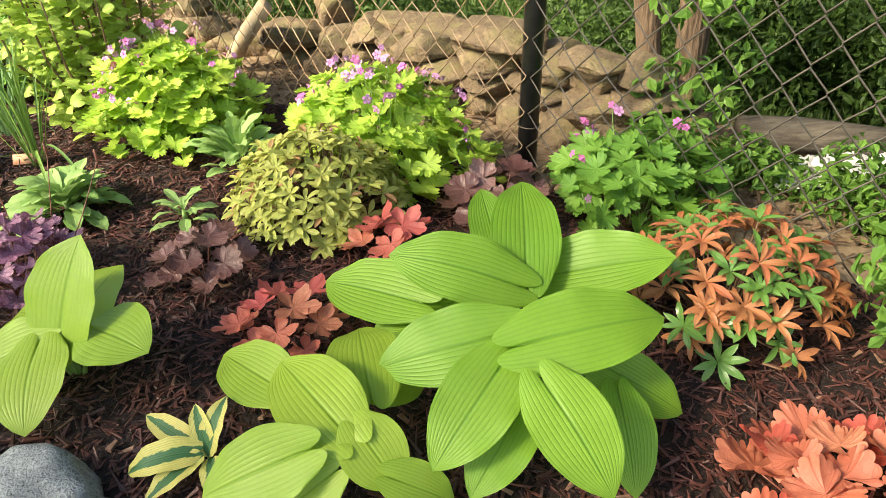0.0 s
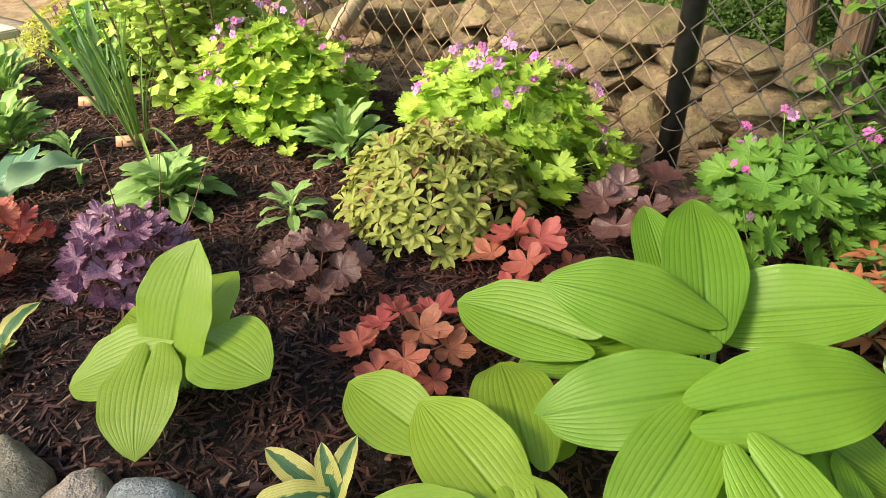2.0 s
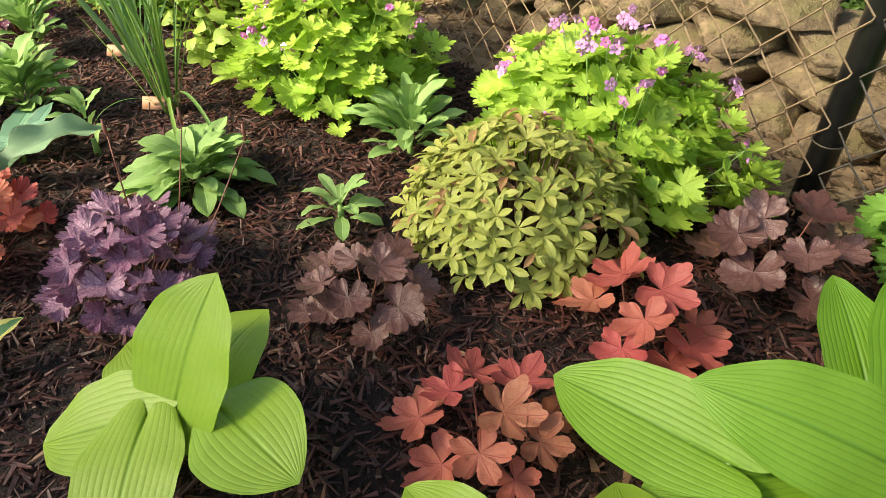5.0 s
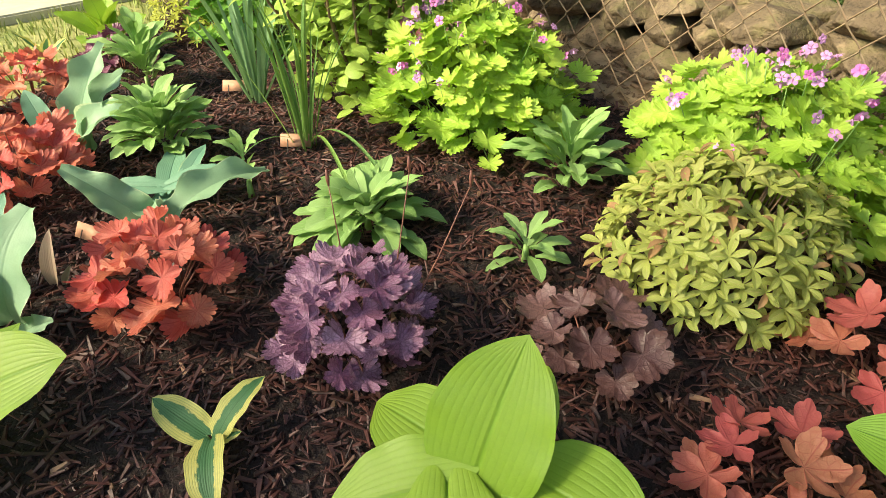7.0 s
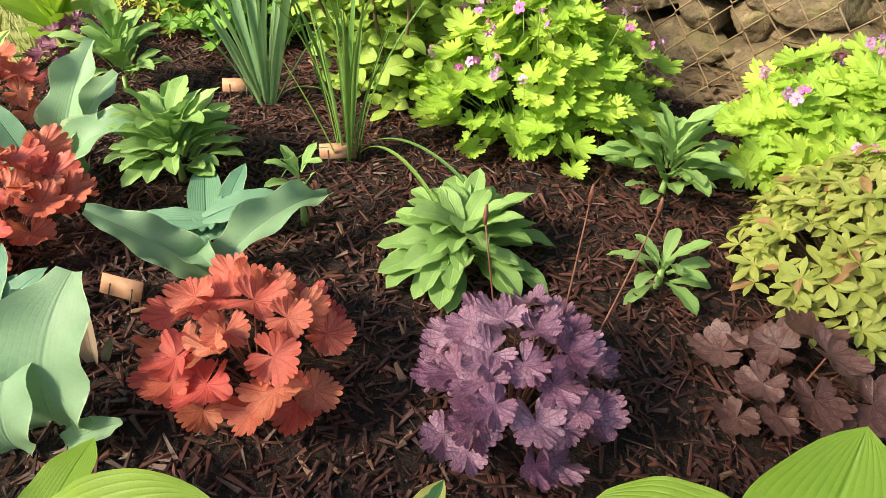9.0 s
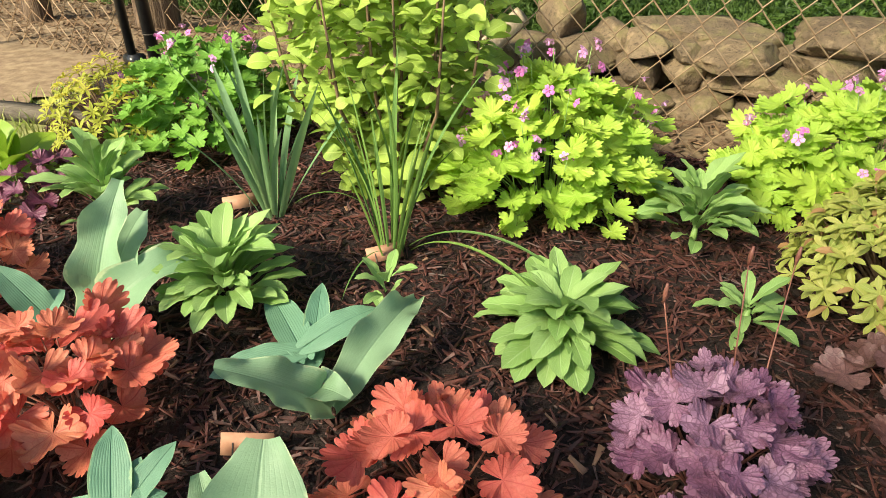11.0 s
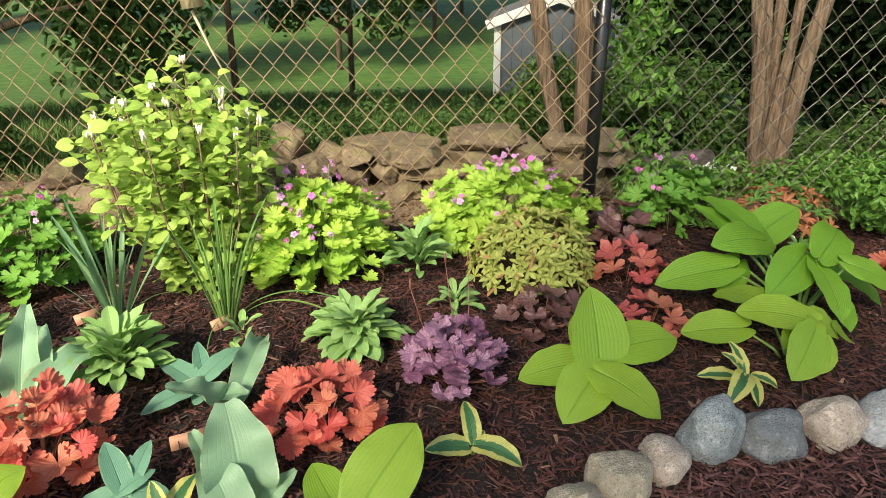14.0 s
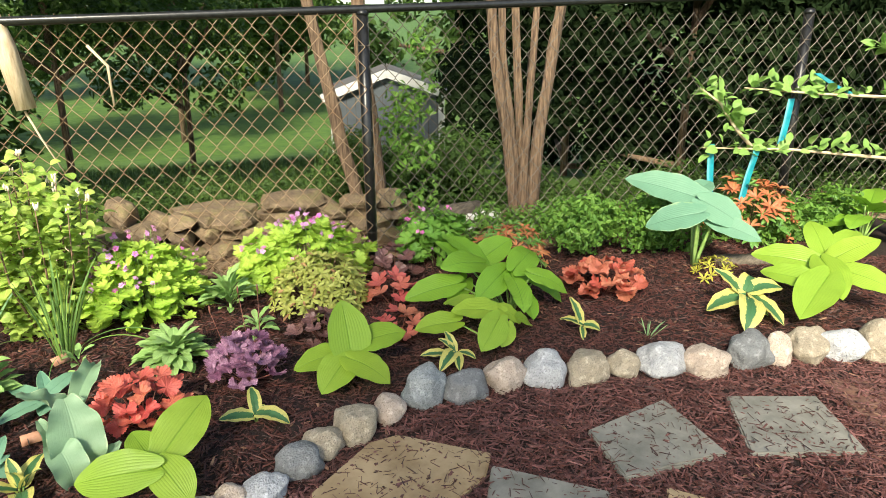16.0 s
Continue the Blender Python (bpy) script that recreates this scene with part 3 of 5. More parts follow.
def blades(name, material, count, place, height, width, label, category, seed=3):
    r = random.Random(seed)
    verts, faces = [], []
    for _ in range(count):
        p = place(r)
        if p is None:
            continue
        h, w, a = r.uniform(*height), width * r.uniform(0.6, 1.2), r.uniform(0, 6.283)
        side = Vector((math.cos(a), math.sin(a), 0)) * w
        lean = Vector((r.uniform(-1, 1), r.uniform(-1, 1), 0)) * h * 0.5
        k = len(verts)
        verts += [p - side, p + side, p + lean * 0.4 + Vector((0, 0, h * 0.6)) + side * 0.7, p + lean * 0.4 + Vector((0, 0, h * 0.6)) - side * 0.7, p + lean + Vector((0, 0, h))]
        faces += [(k, k + 1, k + 2, k + 3), (k + 3, k + 2, k + 4)]
    me = bpy.data.meshes.new(name)
    me.from_pydata(verts, [], faces)
    me.materials.append(material)
    return tagged(new(name, me), label, category, kind="stuff")


def slope_place(r):
    p = on_fence(r.uniform(-1.5, 7), 0.0, 1.0 + 9 * r.random() ** 1.5)
    return Vector((p.x, p.y, ground_z(p.x, p.y) - 0.04))


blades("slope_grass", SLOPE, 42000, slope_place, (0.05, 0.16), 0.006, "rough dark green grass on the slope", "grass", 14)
blades("lawn_grass", GRASS, 36000, lawn_place, (0.03, 0.07), 0.003, "short lawn grass beside the bed, coloured pale for sunlight", "grass")


# ---------------------------------------------------------------- rocks
def rock_mesh(size, seed, material, cuts=9, lump=0.2, sub=4):
    """A lump with flat broken faces; few cuts leave it round."""
    r = random.Random(seed * 17 + 3)
    bm = bmesh.new()
    bmesh.ops.create_icosphere(bm, subdivisions=sub, radius=0.5)
    o = Vector((seed * 3.7, seed * 1.3, seed * 2.1))
    planes = [(Vector((r.gauss(0, 1), r.gauss(0, 1), r.gauss(0, 0.8))).normalized(), r.uniform(0.25, 0.43) if cuts > 7 else r.uniform(0.3, 0.43)) for _ in range(cuts)]
    for v in bm.verts:
        d = v.co.normalized()
        q = d * 0.5 * (1 + lump * noise.noise(d * 1.4 + o))
        for n, k in planes:
            over = q.dot(n) - k
            if over > 0:
                q = q - n * over * (0.97 if cuts > 7 else 0.5)
        q *= 1 + (0.08 * noise.noise(d * 4 + o) + 0.05 * noise.noise(d * 10 + o) if cuts > 7 else 0.05 * noise.noise(d * 4 + o) + 0.02 * noise.noise(d * 10 + o))
        v.co = Vector((q.x * size[0], q.y * size[1], q.z * size[2])) * 1.22
    me = bpy.data.meshes.new("rock")
    bm.to_mesh(me)
    bm.free()
    me.polygons.foreach_set("use_smooth", [True] * len(me.polygons))
    me.materials.append(material)
    return me


def rock(name, x, y, z, size, seed, material, label, group, turn=0.0, cuts=9, lump=0.2, tilt=0.0, category="stone", sub=4):
    ob = new(name, rock_mesh(size, seed, material, cuts, lump, sub))
    ob.matrix_basis = pose(x, y, z + size[2] * 0.42, tilt, 0, turn)
    return tagged(ob, label, category, group)


# rounded edging cobbles: place along the path, width, height, kind
EDGE = ((-1.86, 0.90, .12, .09, 0), (-1.74, 0.87, .12, .09, 1), (-1.64, 0.86, .11, .09, 2), (-1.563, 0.844, .12, .09, 2), (-1.476, 0.799, .13, .10, 4), (-1.325, 0.806, .13, .13, 3), (-1.198, 0.825, .13, .11, 1), (-1.05, 0.812, .14, .14, 1),
        (-0.901, 0.789, .12, .11, 2), (-0.734, 0.751, .16, .16, 0), (-0.588, 0.65, .16, .13, 3), (-0.427, 0.564, .15, .13, 2), (-0.29, 0.46, .16, .14, 4),
        (-0.158, 0.325, .17, .12, 1), (-0.018, 0.221, .14, .11, 1), (0.099, 0.091, .19, .13, 4), (0.192, -0.059, .17, .13, 2), (0.399, -0.179, .18, .15, 3),
        (0.478, -0.284, .12, .14, 2), (0.615, -0.377, .18, .14, 1), (0.706, -0.497, .19, .15, 4), (0.817, -0.627, .18, .16, 1), (0.93, -0.76, .17, .14, 2), (1.03, -0.9, .16, .13, 0))
COBBLES = ((GREYSTONE, "blue-grey speckled granite edging cobble"), (TANSTONE, "tan rounded edging cobble"), (PINKSTONE, "pinkish white rounded edging cobble"), (DARKSTONE, "dark grey rounded edging cobble"), (PALESTONE, "pale grey angular edging cobble"))
for i, (x, y, w, h, kind) in enumerate(EDGE):
    rock("edging_stone", x, y, PATH_Z - 0.012, (w, w * 0.85, h), 11 + i, COBBLES[kind][0], COBBLES[kind][1] + " beside the mulch path", "cobbles edging the bed", -40 + 13 * (i % 5), (3, 3, 5, 3, 6)[kind], 0.3)


# ---------------------------------------------------------------- fence
def fence_post(s, r, top, label, off=0.0):
    ob = thing("fence_post", *on_fence(s, 0, off), label, "fence post", "fence posts")
    part("pole", tube(bmesh.new(), [(0, 0, -0.1), (0, 0, top)], r, 20), BLACK, ob)
    part("cap", tube(bmesh.new(), [(0, 0, top), (0, 0, top + 0.012), (0, 0, top + 0.028), (0, 0, top + 0.034)], [r * 1.12, r * 1.12, r * 0.8, r * 0.2], 20), BLACK, ob)
    for z in (0.2, top * 0.5, top - 0.16):
        part("tie_wire", tube(bmesh.new(), [(math.cos(a) * (r + 0.002), math.sin(a) * (r + 0.002), z + 0.002 * math.sin(a)) for a in [k * math.pi / 8 for k in range(17)]], 0.0022, 5), GALV, ob, "thin galvanised tie wire")
    return ob


fence_post(0, 0.032, RAIL - 0.03, "black steel line post of the chain-link fence")
fence_post(3.02, 0.025, RAIL + 0.04, "black steel end post of the chain-link fence", -0.16)
fence_post(-2.9, 0.032, RAIL - 0.03, "black steel line post of the chain-link fence")
fence_post(-5.8, 0.032, RAIL - 0.03, "black steel line post of the chain-link fence")
rail = tagged(part("top_rail", tube(bmesh.new(), [on_fence(q, rail_z(q), -0.05 * max(0, q)) for q in (3.02, 1.6, 0, -3, -6.5)], 0.022, 16), BLACK, None), "black steel top rail of the chain-link fence", "fence rail")

DIAG, RISE = 0.098, 0.114


def mesh_panel(s0, s1, z0, z1, material, label, off=-0.036):
    fab = thing("chain_link_mesh", *on_fence(s0), label, "fence mesh", "chain-link panels")
    rows = int(round((z1 - z0) / (RISE / 2)))
    bm = bmesh.new()
    pts = []
    for k in range(rows + 1):
        side = 1 if k % 2 else -1
        for e in (-0.06, 0.06):
            pts.append(ALONG * (side * DIAG * 0.25) + OUT * (0.004 * (1 if e > 0 else -1)) + Vector((0, 0, z0 + (k + e) * RISE / 2)))
    tube(bm, pts, 0.0023, 4)
    me = bpy.data.meshes.new("wire")
    bm.to_mesh(me)
    bm.free()
    me.materials.append(material)
    for i in range(int((s1 - s0) / (DIAG / 2))):
        share("wire", me, fab, Matrix.Translation(ALONG * (i + 0.5) * (DIAG / 2) + OUT * off) @ Matrix.Rotation(math.pi * (i % 2), 4, "Z"))
    return fab


mesh_panel(0.0, 3.05, 0.02, RAIL - 0.02, WIRE, "rusty brown chain-link mesh between black posts")
mesh_panel(-5.9, 0.0, 0.02, RAIL - 0.02, GALV, "weathered grey chain-link mesh between black posts")


# ---------------------------------------------------------------- gate at the fence's end
def gate():
    g = thing("garden_gate", *on_fence(3.15, 0, -0.16), "black steel chain-link gate standing closed by its post", "gate")
    d = ALONG
    part("gate_frame", tube(tube(tube(bmesh.new(), [Vector((0, 0, 0.03)), Vector((0, 0, 1.4))], 0.019, 14), [d * 1.1 + Vector((0, 0, 0.03)), d * 1.1 + Vector((0, 0, 1.4))], 0.019, 14), [Vector((0, 0, 1.4)), d * 1.1 + Vector((0, 0, 1.4))], 0.02, 12), BLACK, g)
    part("hinge", box(bmesh.new(), -0.03, -0.03, 0.05, 0.05, 0.03, 0.1, Matrix.Rotation(math.atan2(-d.y, -d.x), 4, "Z"), 0.006), BLACK, g)
    return g


gate()
mesh_panel(3.17, 4.25, 0.06, 1.4, WIRE, "rusty chain-link mesh of the garden gate", -0.16)

# ---------------------------------------------------------------- dry stone wall behind the fence
rs = random.Random(5)
n_stone = 60
for z, h, lo, hi, off in ((-0.04, .14, -0.5, 2.6, .44), (.07, .12, -0.4, 1.7, .47), (.16, .1, -0.35, 1.1, .5), (-.04, .17, 0.3, 1.8, .72)):
    s = lo
    while s < hi:
        a = rs.uniform(.14, .36)
        h2 = h * rs.uniform(.85, 1.35)
        p = on_fence(s + a / 2, z, off + rs.uniform(-.03, .05))
        mossy = rs.random() < 0.3
        rock("fieldstone", p.x, p.y, p.z, (a * 1.12, rs.uniform(.26, .36), h2), n_stone, FIELDSTONE, "mossy yellow-brown fieldstone stacked behind the fence" if mossy else "rough brown fieldstone stacked behind the fence", "stones of the dry wall", -38 + rs.uniform(-16, 16), 15, 0.25, rs.uniform(-6, 6), "rock")
        n_stone += 1
        s += a * 0.93
for s, off, z, a, b, h in ((.98, .65, .1, .48, .36, .22), (1.31, .65, .11, .27, .27, .16), (1.53, .62, .17, .21, .22, .2), (.55, .62, .07, .33, .28, .14), (2.83, .62, -.12, .5, .36, .17), (2.8, .62, .03, .24, .24, .15), (-.2, .44, .22, .18, .2, .14), (.45, .48, .25, .45, .3, .12), (0.0, .45, .24, .26, .25, .1)):
    p = on_fence(s, z, off)
    rock("fieldstone", p.x, p.y, p.z, (a, b, h), n_stone, FIELDSTONE, "large mossy boulder on top of the dry wall", "stones of the dry wall", -38, 14, 0.25, 0, "rock")
    n_stone += 1


# ---------------------------------------------------------------- leaf meshes
def set_of(make, n):
    return [make(i) for i in range(n)]


def hosta_set(mat, w=0.78, droop=0.9):
    return set_of(lambda i: blade("leaf", mat, w, heart, 64, 16, 0.1 - 0.06 * i, droop * (0.45 + 0.25 * i), 0.19, 0.012, -0.0009, 48 / math.pi, 0.05, 0.1 * (i - 1)), 3)


M_LIME, M_GREENH, M_BLUEH = hosta_set(LIME), hosta_set(GREENH, 0.66), hosta_set(BLUEH, 0.62, 0.7)
M_VARIEG = set_of(lambda i: blade("leaf", VARIEG, 0.44 + 0.05 * i, heart, 12, 12, 0.12, 0.6 + 0.4 * i, 0.06, 0.02, 0.004, 4, 0.1), 3)
M_WHITEV = set_of(lambda i: blade("leaf", WHITEV, 0.6 + 0.08 * i, heart, 14, 12, 0.2, 0.7 + 0.5 * i, 0.08, 0.03, 0.005, 5, 0.1), 3)
M_TULIP = set_of(lambda i: blade("leaf", TULIP, 0.3 + 0.05 * i, lambda v: max(0.42 * (1 - v), oval(min(1, v * 0.88 + 0.05))), 14, 22, 0.3, (0.7, 1.5, 2.3)[i], 0.0, 0.05, 0.0, 0, 0.28, 0.6 * (i - 1)), 3)
M_DAFF = set_of(lambda i: blade("leaf", DAFF, 0.045, strap, 4, 14, 0.3, (0.15, 0.5, 1.3)[i], 0, 0, 0, 0, 0, 0.6 * (i - 1)), 3)
M_CHIVE = set_of(lambda i: blade("leaf", CHIVE, 0.021, strap, 2, 12, 0.6, (0.1, 0.3, 0.7)[i], 0, 0, 0, 0, 0, 0.3), 3)
M_BENT = [blade("leaf", CHIVE, 0.022, strap, 2, 18, 0.5, 1.7)]
M_SAGE = set_of(lambda i: blade("leaf", SAGE, 0.32 + 0.03 * i, lambda v: max(0.14 * (1 - v), math.sin(math.pi * v ** 1.5)) ** 0.65, 6, 10, 0.3, 0.5 + 0.35 * i, 0, 0.02, 0.004, 3), 3)
M_VIB = set_of(lambda i: blade("leaf", VIBURN, 0.82, oval, 4, 6, 0.14, 0.4 + 0.4 * i, 0, 0.01), 3)
M_AZ = set_of(lambda i: blade("leaf", AZALEA, 0.36, lambda v: max(0.0, math.sin(math.pi * v ** 1.35)) ** 0.8, 4, 6, 0.25, 0.2 + 0.4 * i), 3)
M_AZT = [blade("leaf", AZ_TAN, 0.36, lance, 4, 4, 0.5, 1.1)]
M_PI = set_of(lambda i: blade("leaf", PIERIS, 0.28, lance, 4, 6, 0.2, 0.5 + 0.5 * i), 2)
M_PIR = set_of(lambda i: blade("leaf", PIERIS_R, 0.25, lance, 4, 6, 0.3, 0.9 + 0.5 * i), 2)
M_YEL = set_of(lambda i: blade("leaf", YELLOWS, 0.26, lance, 2, 4, 0.25, 0.4 + 0.4 * i), 2)
M_APPLE = set_of(lambda i: blade("leaf", APPLE, 0.6, oval, 4, 5, 0.25, 0.6), 2)


def bells(mat, lobes=7, depth=0.17, teeth=0.085, ruffle=0.12, soft=True):
    return set_of(lambda i: palm("leaf", mat, lobes, depth, teeth, ruffle, 0.3, 127, 6, i + lobes, soft), 3)


M_RED, M_ORANGE, M_PURPLE, M_BROWN, M_DPUR = bells(RED), bells(ORANGE), bells(PURPLE, 7, 0.28, 0.09), bells(BROWNH, 5, 0.26, 0.09, 0.05), bells(DPURPLE)
M_CORAL = bells(CORAL, 5, 0.56, 0.07, 0.04, False)
M_GER = set_of(lambda i: palm("leaf", GERAN, 7, 0.32, 0.1, 0.06, 0.3, 64, 4, i), 3)
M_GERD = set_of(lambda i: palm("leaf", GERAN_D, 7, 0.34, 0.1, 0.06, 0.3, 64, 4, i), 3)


def flower_mesh(mat):
    bm = bmesh.new()
    for k in range(5):
        a = k * 2 * math.pi / 5
        d, t = Vector((math.cos(a), math.sin(a), 0)), Vector((-math.sin(a), math.cos(a), 0))
        q = [d * 0.06, d * 0.3 + t * 0.2 + Vector((0, 0, 0.08)), d * 0.5 + t * 0.12 + Vector((0, 0, 0.03)), d * 0.5 - t * 0.12 + Vector((0, 0, 0.03)), d * 0.3 - t * 0.2 + Vector((0, 0, 0.08))]
        bm.faces.new([bm.verts.new(v) for v in q])
    tube(bm, [(0, 0, -0.3), (0, 0, -0.05), (0, 0, 0.16)], [0.07, 0.12, 0.03], 6)
    me = bpy.data.meshes.new("flower")
    bm.to_mesh(me)
    bm.free()
    me.materials.append(mat)
    return me


M_FLOWER = [flower_mesh(PETAL), flower_mesh(PETAL_D)]


# ---------------------------------------------------------------- kinds of plants
def rosette(name, x, y, meshes, n, length, height, pitch, stem, stem_r, label, category, group="", reach=0.35, az0=None, wide=1.0):
    """A clump of stalked leaves that rise from one crown."""
    pl = thing(name, x, y, 0.0, label, category, group)
    a0 = rng.uniform(0, 360) if az0 is None else az0
    rows = []
    for i in range(n):
        f = i / max(1, n - 1)
        k = length * rng.uniform(0.8, 1.1) * (1 - 0.25 * f)
        rows.append((a0 + i * 137.5, length * reach * (1 - 0.75 * f), height * (0.55 + 0.45 * f), k, pitch[0] + (pitch[1] - pitch[0]) * f + rng.uniform(-8, 8), rng.uniform(-14, 14), wide))
    leaves_at(pl, meshes, rows, stem, stem_r)
    return pl


def dome(i, n, r):
    """An even spread of ways over a half ball."""
    f = (i + 0.5) / n
    z = 1 - f * 1.02
    a = i * 2.39996 + r.uniform(-0.3, 0.3)
    q = math.sqrt(max(0, 1 - z * z))
    return Vector((q * math.cos(a), q * math.sin(a), z))


def bells_plant(name, x, y, meshes, n, leaf, radius, height, label, category="coral bells", stem=REDSTEM, group=""):
    pl = thing(name, x, y, 0.0, label, category, group)
    for i in range(n):
        d = dome(i, n, rng)
        k = rng.uniform(0.78, 1.05)
        c = Vector((d.x * radius * k, d.y * radius * k, height * (0.28 + 0.72 * max(0, d.z)) * rng.uniform(0.85, 1.08)))
        out = Vector((d.x, d.y, 0.0))
        out = out.normalized() if out.length > 0.05 else Vector((1, 0, 0))
        nrm = (d * 0.55 + Vector((0, -0.15, 0.8)) + Vector([rng.uniform(-0.42, 0.42) for _ in range(3)])).normalized()
        tip = c + (out + Vector((rng.uniform(-0.5, 0.5), rng.uniform(-0.5, 0.5), -0.25))).normalized() * leaf * rng.uniform(0.75, 1.15)
        share("leaf", rng.choice(meshes), pl, aim(c, tip, rng.uniform(-0.3, 0.3), 1.0, nrm))
        if i % 2 == 0:
            stalk(pl, (d.x * 0.02, d.y * 0.02, -0.005), c - Vector((0, 0, 0.004)), 0.0022, stem, 0.1)
    return pl


def geranium(x, y, rx, ry, h, n, leaf, meshes, label, flowers=14, magenta=0.2, turn=0.0, bare=0.0):
    pl = thing("cranesbill", x, y, 0.0, label, "geranium", "cranesbills in the bed")
    cz, sz = math.cos(turn), math.sin(turn)
    placed = []
    for i in range(n):
        d = dome(i, n, rng)
        k = rng.uniform(0.55, 1.06)
        px, py = d.x * rx * k, d.y * ry * k
        c = Vector((px * cz - py * sz, px * sz + py * cz, h * (0.12 + 0.88 * max(0, d.z) ** 0.8) * rng.uniform(0.8, 1.08)))
        nrm = (d + Vector((0, 0, 0.55)) + Vector([rng.uniform(-0.4, 0.4) for _ in range(3)])).normalized()
        tip = c + (Vector((c.x, c.y, 0)).normalized() + Vector((rng.uniform(-0.6, 0.6), rng.uniform(-0.6, 0.6), -0.3))).normalized() * leaf * rng.uniform(0.7, 1.2)
        placed.append((rng.choice(meshes), aim(c, tip, rng.uniform(-0.4, 0.4), 1.0, nrm)))
        if i % 4 == 0:
            stalk(pl, (c.x * 0.3, c.y * 0.3, -0.005), c, 0.002, STEM, 0.1)
    set_leaves(pl, placed)
    for i in range(flowers):
        a, q = rng.uniform(0, 6.283), math.sqrt(rng.random()) * 0.95
        px, py = math.cos(a) * rx * q, math.sin(a) * ry * q
        c = Vector((px * cz - py * sz, px * sz + py * cz, h * (0.12 + 0.88 * math.sqrt(1 - q * q)) + rng.uniform(0.03, 0.09)))
        fs = stalk(pl, (c.x * 0.75, c.y * 0.75, c.z - 0.14), c, 0.0016, STEM, 0.0, "flower_stem")
        for k in range(rng.choice((1, 2, 3))):
            o = Vector([rng.uniform(-0.022, 0.022) for _ in range(3)])
            m = Matrix.Translation(c + o) @ Euler((rng.uniform(-1.2, 1.2), rng.uniform(-1.2, 1.2), 0)).to_matrix().to_4x4() @ Matrix.Scale(rng.uniform(0.022, 0.033), 4)
            share("flower", M_FLOWER[1 if rng.random() < magenta else 0], fs, m, "small pink five-petalled flower")
    return pl


def whorl_shrub(name, x, y, rx, ry, h, n, per, leaf, meshes, top, label, category, top_part=0.0, inner=0.9):
    pl = thing(name, x, y, 0.0, label, category)
    placed = []
    for i in range(n):
        d = dome(i, n, rng)
        k = rng.uniform(inner, 1.05)
        c = Vector((d.x * rx * k, d.y * ry * k, h * (0.14 + 0.86 * max(0, d.z) ** 0.8) * rng.uniform(0.85, 1.05)))
        ax = (d + Vector((0, 0, 0.8)) + Vector([rng.uniform(-0.35, 0.35) for _ in range(3)])).normalized()
        t0 = ax.orthogonal().normalized()
        t1 = ax.cross(t0)
        high = rng.random() < top_part and d.z > -0.2
        a0 = rng.uniform(0, 6.28)
        for q in range(per):
            a = a0 + q * 2 * math.pi / per + rng.uniform(-0.2, 0.2)
            w = (t0 * math.cos(a) + t1 * math.sin(a)) + ax * rng.uniform(0.1, 0.5)
            use = top if (high or (not top_part and rng.random() < 0.05)) else meshes
            placed.append((rng.choice(use), aim(c, c + w.normalized() * leaf * rng.uniform(0.75, 1.15), rng.uniform(-0.3, 0.3), 1.0, ax)))
        if i % 2 == 0:
            stalk(pl, (c.x * 0.25, c.y * 0.25, -0.005), c, 0.0028, TWIG, 0.05, "twig")
    set_leaves(pl, placed)
    return pl


def tall_shrub(x, y, h, r, label):
    pl = thing("viburnum", x, y, 0.0, label, "shrub")
    placed = []
    for s in range(26):
        a, q = s * 2.4, math.sqrt((s + 0.5) / 26) * r
        top = Vector((math.cos(a) * q, math.sin(a) * q, h * rng.uniform(0.8, 1.0) * (1 - 0.22 * (q / r) ** 2)))
        foot = Vector((top.x * 0.2, top.y * 0.2, -0.01))
        mid = (foot + top) / 2 + Vector((top.x * 0.25, top.y * 0.25, 0))
        part("branch", tube(bmesh.new(), [foot, mid, top], [0.007, 0.0045, 0.002], 6), TWIG, pl)
        for j in range(76):
            f = 0.08 + 0.92 * j / 75
            p = foot * (1 - f) ** 2 + mid * 2 * f * (1 - f) + top * f * f + Vector([rng.uniform(-0.075, 0.075) for _ in range(3)])
            b = j * 1.9 + s
            d = Vector((math.cos(b), math.sin(b), rng.uniform(-0.45, 0.45))).normalized()
            placed.append((rng.choice(M_VIB), aim(p + d * 0.012, p + d * rng.uniform(0.046, 0.08), rng.uniform(-0.8, 0.8), 1.0, Vector((d.x * 0.6, d.y * 0.6 - 0.2, 0.8)))))
        if s % 2 or q > r * 0.5:
            bm = bmesh.new()
            for k in range(6):
                o = Vector([rng.uniform(-0.012, 0.012) for _ in range(3)])
                tube(bm, [top + o, top + o + Vector((0, 0, 0.012)), top + o + Vector((rng.uniform(-0.006, 0.006), 0, 0.024))], [0.003, 0.005, 0.002], 6)
            part("flower_bud", bm, BUD, pl, "pale cream flower bud cluster")
    set_leaves(pl, placed)
    return pl


def strap_clump(name, x, y, meshes, n, length, spread, label, category, r0=0.03):
    pl = thing(name, x, y, 0.0, label, category)
    for i in range(n):
        a, f = i * 2.4, math.sqrt((i + 0.5) / n)
        d = Vector((math.cos(a), math.sin(a), 0))
        base = d * r0 * f - Vector((0, 0, 0.01))
        t = spread * f * rng.uniform(0.5, 1.2)
        tip = base + (d * math.sin(t) + Vector((0, 0, math.cos(t)))) * length * rng.uniform(0.65, 1.05)
        share("leaf", rng.choice(meshes), pl, aim(base, tip, rng.uniform(-0.5, 0.5), rng.uniform(0.8, 1.3), -d + Vector((0, 0, 0.6))))
    return pl


